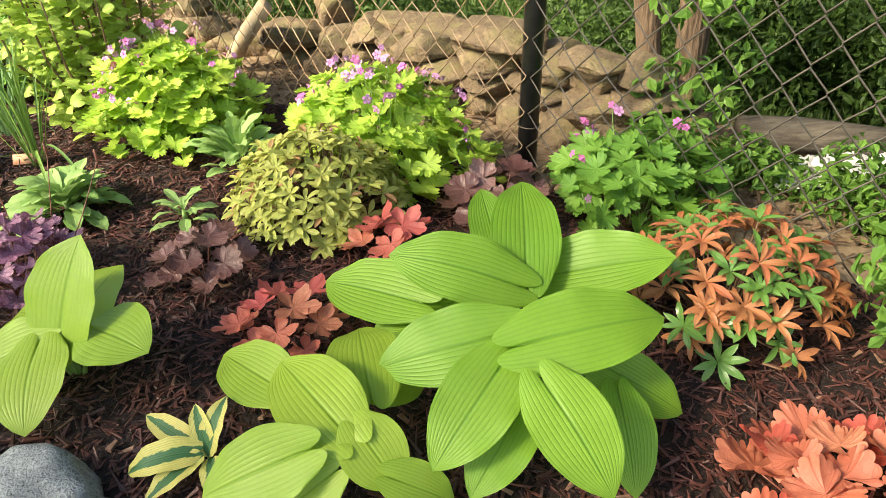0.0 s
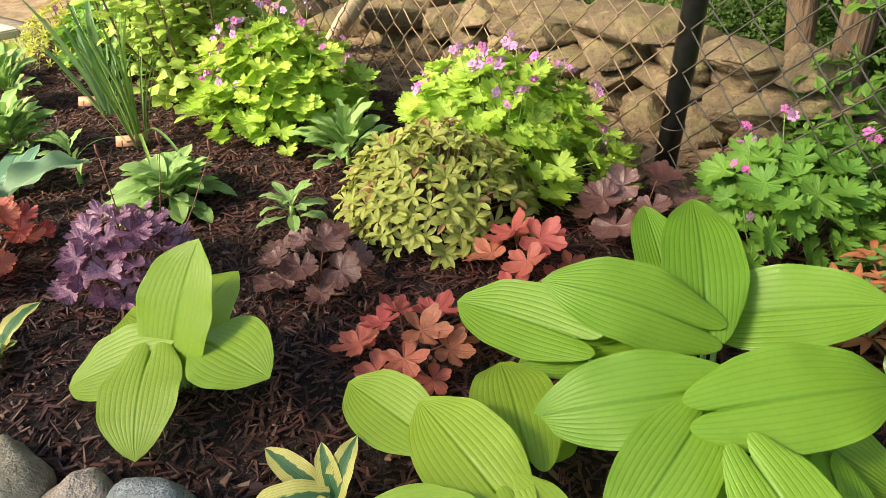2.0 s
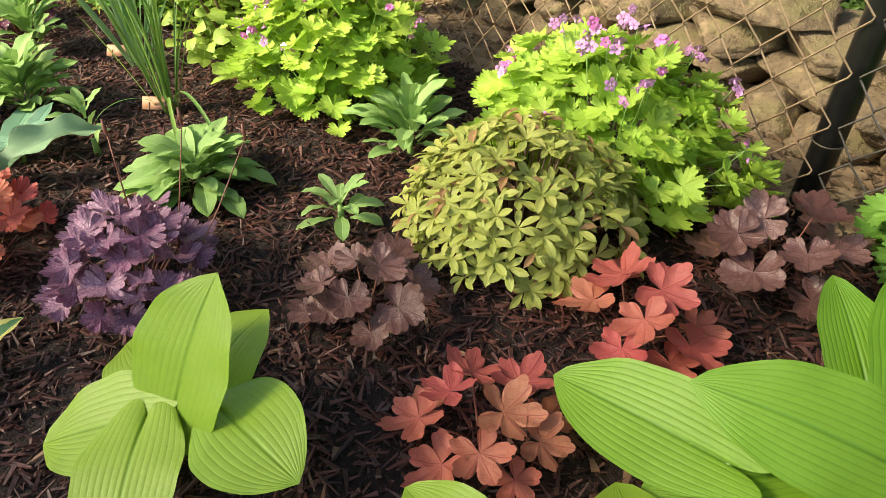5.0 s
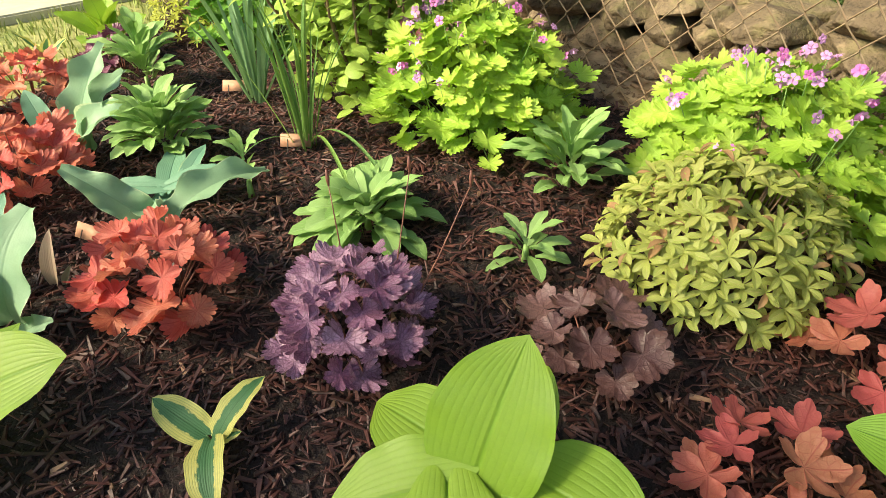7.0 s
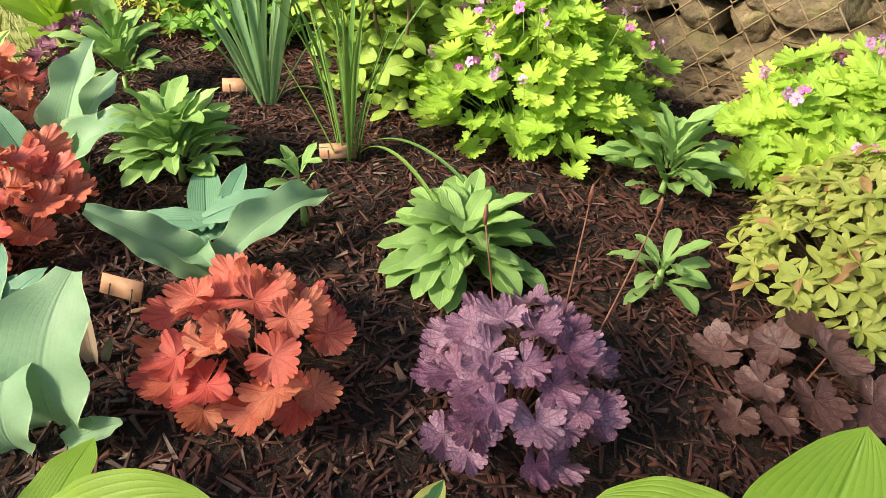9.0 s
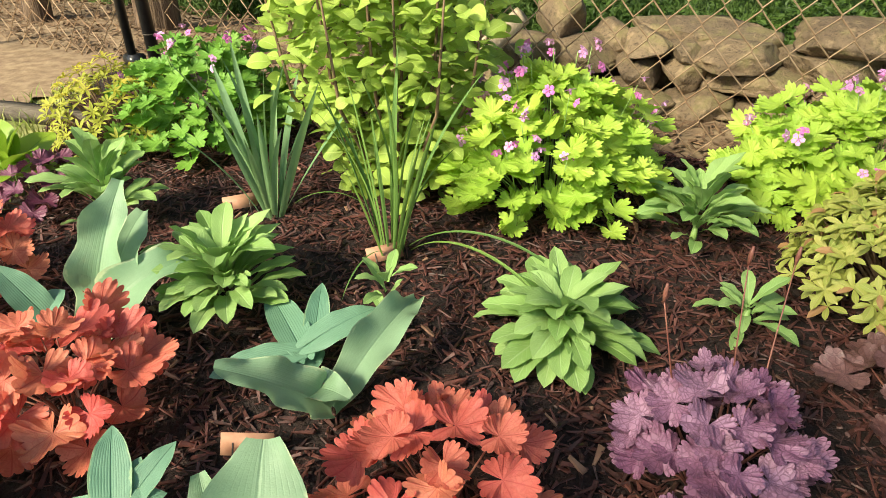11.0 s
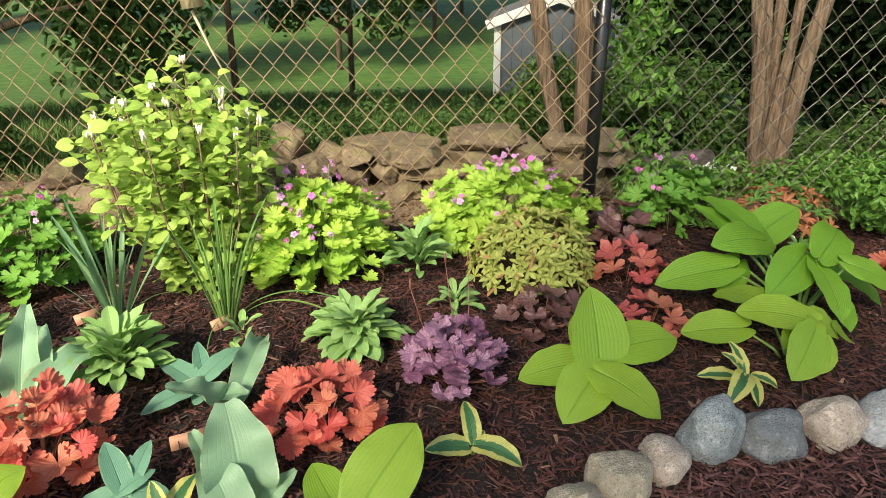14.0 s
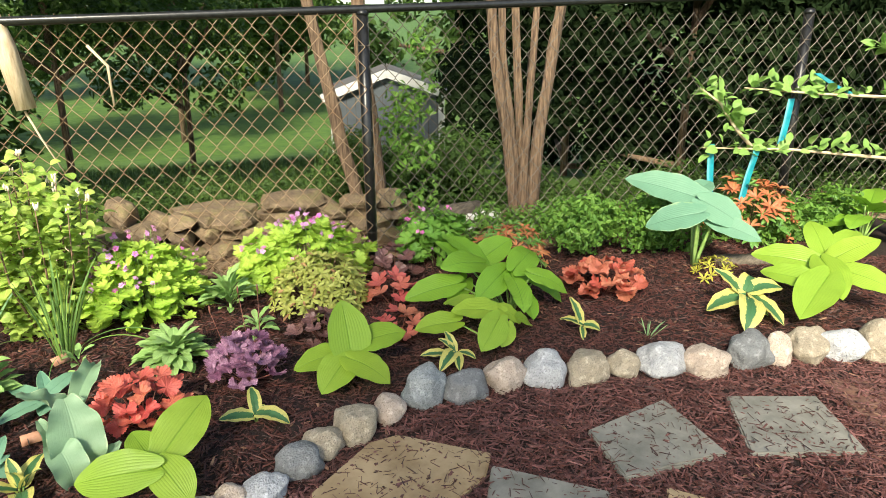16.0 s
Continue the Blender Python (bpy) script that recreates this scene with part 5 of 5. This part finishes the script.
# ---------------------------------------------------------------- bent allium leaves and fallen straps
for a, b, r in (((-1.44, 2.12, .05), (-1.10, 1.80, .02), 1.0), ((-1.44, 2.1, .05), (-1.18, 1.72, .01), 1.0), ((-1.5, 2.12, .04), (-1.62, 1.98, .02), 0.9), ((-1.7, 2.4, .05), (-1.5, 2.36, .02), 1.0)):
    tagged(share("fallen_leaf", M_BENT[0], None, aim(a, b, 0, 1, (0, 0, 1))), "long thin bent allium leaf arching onto the mulch", "leaf", "fallen allium leaves")
share_shoot = blade("leaf", PINKSHOOT, 0.3, oval, 6, 10, 0.7, 0.3)
for b, t in (((-1.80, 1.44, 0.0), (-1.815, 1.50, 0.12)), ((-1.79, 1.45, 0.0), (-1.77, 1.47, 0.05))):
    tagged(share("tulip_shoot", share_shoot, None, aim(b, t, 0, 1, (0, -1, 0.3))), "pink-tipped tulip shoot rising from the mulch", "tulip", "tulip shoots")


# ---------------------------------------------------------------- beyond the fence
def fp(s, off, z):
    return on_fence(s, z, off)


def shed(x, y, z, turn, w=2.1, d=2.2, eave=1.3, ridge=1.68):
    sh = new("garden_shed")
    sh.matrix_basis = pose(x, y, z, 0, 0, turn)
    tagged(sh, "grey garden shed with white trim down the slope", "shed")
    bm = bmesh.new()
    prof = [(-w / 2, 0), (w / 2, 0), (w / 2, eave), (0, ridge), (-w / 2, eave)]
    f0 = [bm.verts.new((a, 0, b)) for a, b in prof]
    f1 = [bm.verts.new((a, d, b)) for a, b in prof]
    bm.faces.new(f0)
    bm.faces.new(f1[::-1])
    for i in range(5):
        bm.faces.new((f0[i], f1[i], f1[(i + 1) % 5], f0[(i + 1) % 5]))
    bmesh.ops.recalc_face_normals(bm, faces=bm.faces)
    part("wall", bm, SIDING, sh, smooth=False)
    for i in range(12):
        part("groove", box(bmesh.new(), -w / 2 + (i + .5) * w / 12 - .006, -.008, 0.02, -w / 2 + (i + .5) * w / 12 + .006, .0, eave - .02), SHINGLE, sh, smooth=False)
    for sx in (-1, 1):
        part("corner_trim", box(bmesh.new(), sx * w / 2 - .06, -.03, 0, sx * w / 2 + .06, .04, eave), TRIM, sh, "white corner board", False)
        a = math.atan2(ridge - eave, w / 2)
        n = math.hypot(w / 2, ridge - eave) + .22
        m = Matrix.Translation((0, 0, ridge + .04)) @ Matrix.Rotation(sx * a, 4, "Y")
        roof = part("roof", box(bmesh.new(), min(0, sx * n), -.1, -.01, max(0, sx * n), d + .15, .05, m), SHINGLE, sh, smooth=False)
        part("rake_trim", box(bmesh.new(), min(0, sx * n), -.14, -.1, max(0, sx * n), -.104, .055, m), TRIM, roof, "white rake board", False)
    return sh


shed(7.06, 8.06, -1.12, -47)


def leaf_cloud(name, material, clumps, count, leaf, label, category, kind="", seed=0, flat=1.0):
    """Many small leaves gathered in clumps. clumps: centre and radius."""
    r = random.Random(seed)
    verts, faces, uvs = [], [], []
    tot = sum(c[3] ** 2 for c in clumps)
    for cx, cy, cz, rad in clumps:
        for _ in range(int(count * rad ** 2 / tot)):
            d = Vector((r.gauss(0, 1), r.gauss(0, 1), r.gauss(0, 1) * flat)).normalized() * rad * r.uniform(0.55, 1.08)
            p = Vector((cx, cy, cz)) + d
            n = (d.normalized() + Vector((r.uniform(-1, 1), r.uniform(-1, 1), r.uniform(-0.4, 1.2)))).normalized()
            t = n.orthogonal().normalized()
            t = (Matrix.Rotation(r.uniform(0, 6.28), 3, n) @ t) * leaf * r.uniform(0.6, 1.3)
            b = n.cross(t) * 0.3
            k = len(verts)
            lift = n * leaf * .07
            verts += [p - t * .5, p - t * .12 + b * .95 + lift, p + t * .2 + b * .7 + lift, p + t * .5 - n * leaf * .16, p + t * .2 - b * .7 + lift, p - t * .12 - b * .95 + lift]
            faces += [(k, k + 1, k + 2, k + 3), (k, k + 3, k + 4, k + 5)]
    me = bpy.data.meshes.new(name)
    me.from_pydata(verts, [], faces)
    me.materials.append(material)
    ob = new(name, me)
    return tagged(ob, label, category, kind=kind)


def cl(s, off, z, r):
    p = on_fence(s, z, off)
    p.z += min(0, ground_z(p.x, p.y))
    return (p.x, p.y, p.z, r)


def fence_tree(stems, crowns, leaf_n, label, seed):
    """A tree beside the fence: bare stems with a crown high above."""
    foot = fp(*stems[0][0][:3])
    t = thing("fence_tree", foot.x, foot.y, 0.0, label, "tree", "trees along the fence")
    for k, (*pts, rad) in enumerate(stems):
        ps = [fp(*p) - Vector((foot.x, foot.y, 0)) for p in pts]
        bm = tube(bmesh.new(), ps, [rad * 1.25, rad, rad * 0.9, rad * 0.7][:len(ps)], 14)
        bmesh.ops.subdivide_edges(bm, edges=bm.edges, cuts=3, use_grid_fill=True)
        for v in bm.verts:
            v.co += Vector((noise.noise((v.co.x * 22, v.co.y * 22, v.co.z * 2.5 + seed)), noise.noise((v.co.y * 22, v.co.x * 22, v.co.z * 2.5 + seed + 5)), 0)) * 0.013
        part("trunk", bm, BARK, t)
    c = leaf_cloud("crown", FOLIAGE, [(x, y, z, r) for x, y, z, r in crowns], leaf_n, 0.14, "", "", "", seed)
    c.parent = t
    return t


rc = random.Random(77)


def crown_of(n, x, y, z, spread):
    return [(x + rc.uniform(-1, 1) * spread, y + rc.uniform(-1, 1) * spread, z + rc.uniform(-.9, 1.2), rc.uniform(.5, .9)) for _ in range(n)]


fence_tree([((-0.1, .88, -.2), (0.06, .9, .55), (0.17, .92, 1.1), (0.5, .95, 2.9), .046)], crown_of(10, .6, 1.2, 3.9, 1.3), 5000, "slender leaning brown tree behind the fence", 1)
fence_tree([((-0.2, .9, -.2), (-0.16, .9, .5), (-0.1, .92, 1.15), (-0.05, .95, 2.9), .056)], crown_of(12, 1.2, .6, 4.1, 1.6), 6000, "shaggy-barked tree behind the fence", 2)
fence_tree([((-1.28, .9, -.2), (-1.17, .9, .55), (-1.06, .9, 1.2), (-.9, .9, 3), .042), ((-1.3, .92, -.2), (-1.22, .94, .6), (-1.14, .96, 1.2), (-1.1, 1.0, 3), .03), ((-1.34, .94, -.2), (-1.3, 1.0, .7), (-1.26, 1.04, 1.5), (-1.2, 1.1, 3), .032), ((-1.36, .88, -.2), (-1.42, .88, .65), (-1.54, .9, 1.4), (-1.85, .9, 3), .046), ((-1.31, .87, -.2), (-1.3, .87, .3), (-1.33, .9, .7), (-1.4, .95, 1.6), .032)], crown_of(12, .9, .6, 4.0, 1.6), 6000, "multi-stemmed tree with stringy brown bark", 3)
fence_tree([((3.75, .55, -.1), (3.72, .55, .5), (3.7, .55, 1.2), (3.7, .5, 3.2), .1)], crown_of(16, 0, .5, 4.6, 2.2), 9000, "stout sunlit brown tree by the gate", 4)
fence_tree([((4.45, .35, -.1), (4.4, .38, .5), (4.36, .4, 1.2), (4.3, .4, 3.2), .06)], crown_of(14, -.5, 1.0, 4.4, 2.0), 8000, "slim brown tree beyond the gate", 5)


r0 = random.Random(21)
# undergrowth along the outside of the fence
leaf_cloud("undergrowth", FOLIAGE, [cl(r0.uniform(-1.2, 0.3), r0.uniform(1.2, 2.0), r0.uniform(.05, .5), r0.uniform(.14, .28)) for _ in range(22)], 17000, 0.038, "leafy wild undergrowth behind the fence", "undergrowth", "stuff", 1)
leaf_cloud("undergrowth", FOLIAGE, [cl(r0.uniform(-5.5, -1.0), r0.uniform(.35, 1.9), r0.uniform(-.05, .15), r0.uniform(.14, .3)) for _ in range(50)], 28000, 0.038, "low leafy undergrowth along the fence", "undergrowth", "stuff", 2)
leaf_cloud("undergrowth", FOLIAGE, [cl(r0.uniform(0.3, 5.5), r0.uniform(.9, 2.4), r0.uniform(-.05, .25), r0.uniform(.15, .32)) for _ in range(40)], 24000, 0.038, "low weeds behind the stone wall", "undergrowth", "stuff", 3)


leaf_cloud("weeds", WEED, [cl(r0.uniform(-3.2, -0.22), r0.uniform(.12, .5), r0.uniform(.0, .14), r0.uniform(.08, .17)) for _ in range(40)], 11000, 0.036, "low green ivy and weeds along the fence foot", "weeds", "stuff", 4)
leaf_cloud("weeds", WEED, [cl(r0.uniform(-3.4, -1.15), r0.uniform(-.35, -.08), r0.uniform(.04, .26), r0.uniform(.09, .17)) for _ in range(30)], 10000, 0.038, "leafy green ground cover inside the fence", "weeds", "stuff", 6)
leaf_cloud("weeds", WEED, [cl(r0.uniform(-0.5, -0.2), r0.uniform(.3, .5), r0.uniform(.2, 1.3), r0.uniform(.06, .13)) for _ in range(16)], 700, 0.05, "green climbing vine leaves on the fence", "vine", "stuff", 7)


def soil_place(r):
    p = on_fence(r.uniform(-4, 5.5), 0.0, r.uniform(0.0, 0.9))
    return Vector((p.x, p.y, r.uniform(-.005, .015)))


scatter("leaf_litter", LITTER, 9000, soil_place, ((0.015, 0.06), (0.006, 0.025)), "dry brown leaf litter and twigs on the soil", "leaf litter", 0.12, 0.5, 9)


def tree(x, y, h, crown, n, leaf, material, label, seed, low=0.35, kind="tree"):
    r = random.Random(seed)
    z = ground_z(x, y)
    t = thing("tree", x, y, z, label, kind, "trees beyond the fence")
    part("trunk", tube(bmesh.new(), [(0, 0, -.2), (.05, 0, h * .4), (0, .08, h * .9)], [h * .011, h * .008, h * .004], 10), BARK, t)
    clumps = []
    for i in range(26):
        a, f = r.uniform(0, 6.28), r.uniform(low, 1.0)
        q = crown * math.sqrt(r.random()) * (1.1 - 0.55 * f)
        clumps.append((math.cos(a) * q, math.sin(a) * q, h * f, crown * r.uniform(.2, .38)))
        if i < 9:
            part("limb", tube(bmesh.new(), [(0.03, 0, h * f * .7), (math.cos(a) * q * .6, math.sin(a) * q * .6, h * f * .9), (math.cos(a) * q, math.sin(a) * q, h * f)], [h * .01, h * .007, h * .003], 6), BARK, t)
    c = leaf_cloud("crown", material, clumps, n, leaf, "", "", "", seed)
    c.parent = t
    return t


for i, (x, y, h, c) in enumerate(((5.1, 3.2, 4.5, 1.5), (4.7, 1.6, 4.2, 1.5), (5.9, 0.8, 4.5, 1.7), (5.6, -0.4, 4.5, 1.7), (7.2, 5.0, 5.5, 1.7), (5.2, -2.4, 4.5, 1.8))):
    tree(x, y, h, c, 15000, 0.11, DARKFOL, "dense evergreen tree, leaves coloured near-black for shade", 1 + i, 0.03)
tree(0.9, 7.6, 4.2, 1.5, 5000, 0.1, FOLIAGE, "young leafy tree on the lawn slope", 15, 0.45)
tree(3.3, 8.9, 4.5, 1.4, 6000, 0.1, FOLIAGE, "leafy shrubby tree beside the lawn", 16, 0.3)
tree(-1.6, 8.2, 5.0, 2.0, 9000, 0.12, FOLIAGE, "leafy green tree beyond the gate", 17, 0.12)
tree(-4.5, 8.5, 5.5, 2.2, 9000, 0.12, FOLIAGE, "leafy green tree beyond the fence", 18, 0.1)
tree(7.7, 16.5, 8, 3.0, 9000, 0.22, FOLIAGE, "tall leafy tree far down the lawn", 19, 0.35)
tree(14, 20, 9, 3.5, 9000, 0.25, FOLIAGE, "tall leafy tree behind the shed", 20, 0.35)
tree(2.0, 18, 8, 3.2, 9000, 0.22, FOLIAGE, "tall leafy tree far down the lawn", 21, 0.25)
for i in range(11):
    x, y = 34 * math.cos(radians(10 + 13 * i)) - 2, 34 * math.sin(radians(10 + 13 * i))
    tree(x, y, 10 + 2 * (i % 3), 5, 5000, 0.5, FOLIAGE, "distant leafy tree at the end of the lawn", 30 + i, 0.15)


# added unseen tree behind the walk, whose crown half shades the near bed
def shade_tree(x, y, h):
    t = thing("tree", x, y, 0.0, "unseen leafy tree added to shade the path and near bed", "tree")
    part("trunk", tube(bmesh.new(), [(0, 0, -.2), (.06, 0, 1.4), (0, .08, 2.8), (.1, 0, h)], [.17, .13, .11, .04], 14), BARK, t)
    r = random.Random(41)
    along, across = Vector((0.883, 0.469, 0)), Vector((0.469, -0.883, 0))
    clumps = []
    for i in range(36):
        c = along * r.uniform(-1.5, 1.5) + across * r.uniform(-2.6, -0.9) + Vector((0, 0, h + r.uniform(-1.7, 1.7)))
        clumps.append((*c, r.uniform(.5, .8)))
        if i % 5 == 0:
            part("limb", tube(bmesh.new(), [(0, .05, 2.6 + .02 * i), c * 0.5 + Vector((0, 0, 1.6)), c], [.05, .035, .012], 8), BARK, t)
    c = leaf_cloud("crown", FOLIAGE, clumps, 2000, 0.15, "", "", "", 43)
    c.parent = t
    return t


shade_tree(-4.55, -3.2, 4.35)


# ---------------------------------------------------------------- hanging branch, log and litter at the fence
hb = thing("hanging_branch", *on_fence(1.72, 0, -0.08), "broken pale bare branch caught in the fence", "branch")
u = ALONG
part("limb", tube(bmesh.new(), [u * .06 + Vector((0, 0, 1.46)), u * .03 + Vector((0, 0, 1.3)), u * -.01 + Vector((0, 0, 1.0))], [.036, .05, .046], 12), PALE_WOOD, hb)
part("side_shoot", tube(bmesh.new(), [u * .1 + Vector((0, 0, 1.42)), u * .06 + Vector((0, 0, 1.24)), Vector((0, 0, 1.12))], [.016, .014, .012], 8), PALE_WOOD, hb)
part("twig", tube(bmesh.new(), [Vector((0, 0, .99)), u * -.05 + Vector((0, 0, .85)), u * -.13 + Vector((0, 0, .66))], [.006, .005, .003], 6), PALE_WOOD, hb)
tw = thing("hanging_twig", *on_fence(1.31, 0, -0.06), "thin pale twig caught in the fence mesh", "twig")
part("stem", tube(bmesh.new(), [u * .08 + Vector((0, 0, 1.3)), Vector((0, 0, 1.2)), Vector((0, 0, 1.0))], [.008, .008, .005], 6), PALE_WOOD, tw)
lean = thing("leaning_log", *on_fence(1.72, 0, 0.16), "pale bare log leaning on the stone wall", "log")
part("wood", tube(bmesh.new(), [u * .1 + Vector((0, 0, .04)), Vector((0, 0, .17)) + OUT * .03, u * -.16 + Vector((0, 0, .33)) + OUT * .06], [.036, .04, .036], 12), PALE_WOOD, lean)
lg = thing("fallen_log", 1.28, 2.14, 0.03, "weathered grey-brown log lying behind the fence", "log")
part("wood", tube(bmesh.new(), [(-.24, .07, .03), (-.05, .02, .035), (.26, -.07, .03)], [.06, .065, .055], 14), GREY_WOOD, lg)
for x, y, sz, sd in ((1.14, 1.93, .1, 1), (1.42, 2.0, .13, 2), (1.22, 1.98, .07, 3), (0.9, 2.2, .1, 4)):
    bm = bmesh.new()
    bmesh.ops.create_grid(bm, x_segments=14, y_segments=14, size=sz)
    for v in bm.verts:
        v.co.z = 0.05 + 0.05 * noise.noise((v.co.x * 22, v.co.y * 22, sd)) + 0.03 * noise.noise((v.co.x * 50, v.co.y * 50, sd))
        v.co.x += 0.03 * noise.noise((v.co.y * 25, sd, 0))
    bmesh.ops.solidify(bm, geom=bm.faces, thickness=0.002)
    ob = mesh_ob("plastic_scrap", bm, PLASTIC)
    ob.location = (x, y, -0.02)
    tagged(ob, "crumpled dirty white plastic sheet on the soil", "litter", "plastic scraps")
tim = thing("landscape_timber", -2.62, 3.42, 0.0, "old grey landscape timber edging the lawn", "timber")
part("beam", box(bmesh.new(), -.75, -.035, -.03, .28, .035, .035, Matrix.Rotation(radians(-27), 4, "Z"), .008), GREY_WOOD, tim)
pl0 = thing("edging_plank", 1.6, 0.13, 0.0, "weathered grey plank lying in the mulch", "plank")
part("board", box(bmesh.new(), -.2, -.05, -.01, .2, .05, .045, Matrix.Rotation(radians(-50), 4, "Z"), .008), GREY_WOOD, pl0)


# ---------------------------------------------------------------- trained apple by the fence
ap = thing("apple_tree", 2.75, -0.5, 0.0, "young trained apple tree with wired side branches", "apple tree")
ao = Vector((2.75, -0.5, 0))
part("trunk", tube(bmesh.new(), [(0, 0, -.05), (0.01, 0, .6), (0, .02, 1.4)], [.022, .02, .012], 10), BARK, ap)
APPLE_ARMS = (((2.74, -.49, .55), (2.56, -.40, .553), (2.2, .09, .61), (1.86, .54, .625)), ((2.75, -.48, .92), (2.66, -.33, .925), (2.36, .07, .953), (2.1, .4, .99)), ((2.05, .295, .629), (2.0, .4, .75), (1.97, .5, .9), (1.936, .62, .99)), ((2.75, -.5, 1.1), (2.7, -.42, 1.15), (2.62, -.3, 1.2), (2.6, -.25, 1.24)))
for pts in APPLE_ARMS:
    part("limb", tube(bmesh.new(), [Vector(p) - ao for p in pts], [.013, .011, .008, .004], 8), PALE_WOOD, ap)
    for k in range(60):
        f = rng.uniform(0.25, 1.0) * 2.999
        i = int(f)
        p = Vector(pts[i]).lerp(Vector(pts[i + 1]), f - i) - ao
        d = Vector((rng.uniform(-1, 1), rng.uniform(-1, 1), rng.uniform(-.3, 1))).normalized()
        p = p + d * rng.uniform(0, 0.08)
        share("leaf", rng.choice(M_APPLE), ap, aim(p, p + d * rng.uniform(.06, .11), rng.uniform(-.6, .6), 1, (-0.3, -.3, 1)))
for pts in (((1.894, .506, .648), (1.85, .48, .48), (1.794, .445, .304)), ((2.07, .265, .622), (1.98, .28, .45), (1.903, .286, .268)), ((2.285, .153, .92), (2.22, .15, .78), (2.166, .155, .645)), ((2.427, .054, 1.073), (2.48, -.05, 1.0), (2.536, -.158, .94))):
    b0 = Vector(pts[0])
    tp = thing("tie_tape", *b0, "stretched teal plastic tie tape on the apple branch", "tie tape", "teal tie tapes")
    side = Vector((0.6, -0.75, 0)) * 0.022
    bm = bmesh.new()
    rows = [[bm.verts.new(Vector(p) - b0 + side * w + Vector((0.004, 0.003, 0)) * g) for w, g in ((-1, -1), (0, 2), (1, -1), (1, -2), (0, 1), (-1, -2))] for p in pts]
    for a, b in zip(rows, rows[1:]):
        for k in range(6):
            bm.faces.new((a[k], a[(k + 1) % 6], b[(k + 1) % 6], b[k]))
    part("ribbon", bm, TAPE, tp)
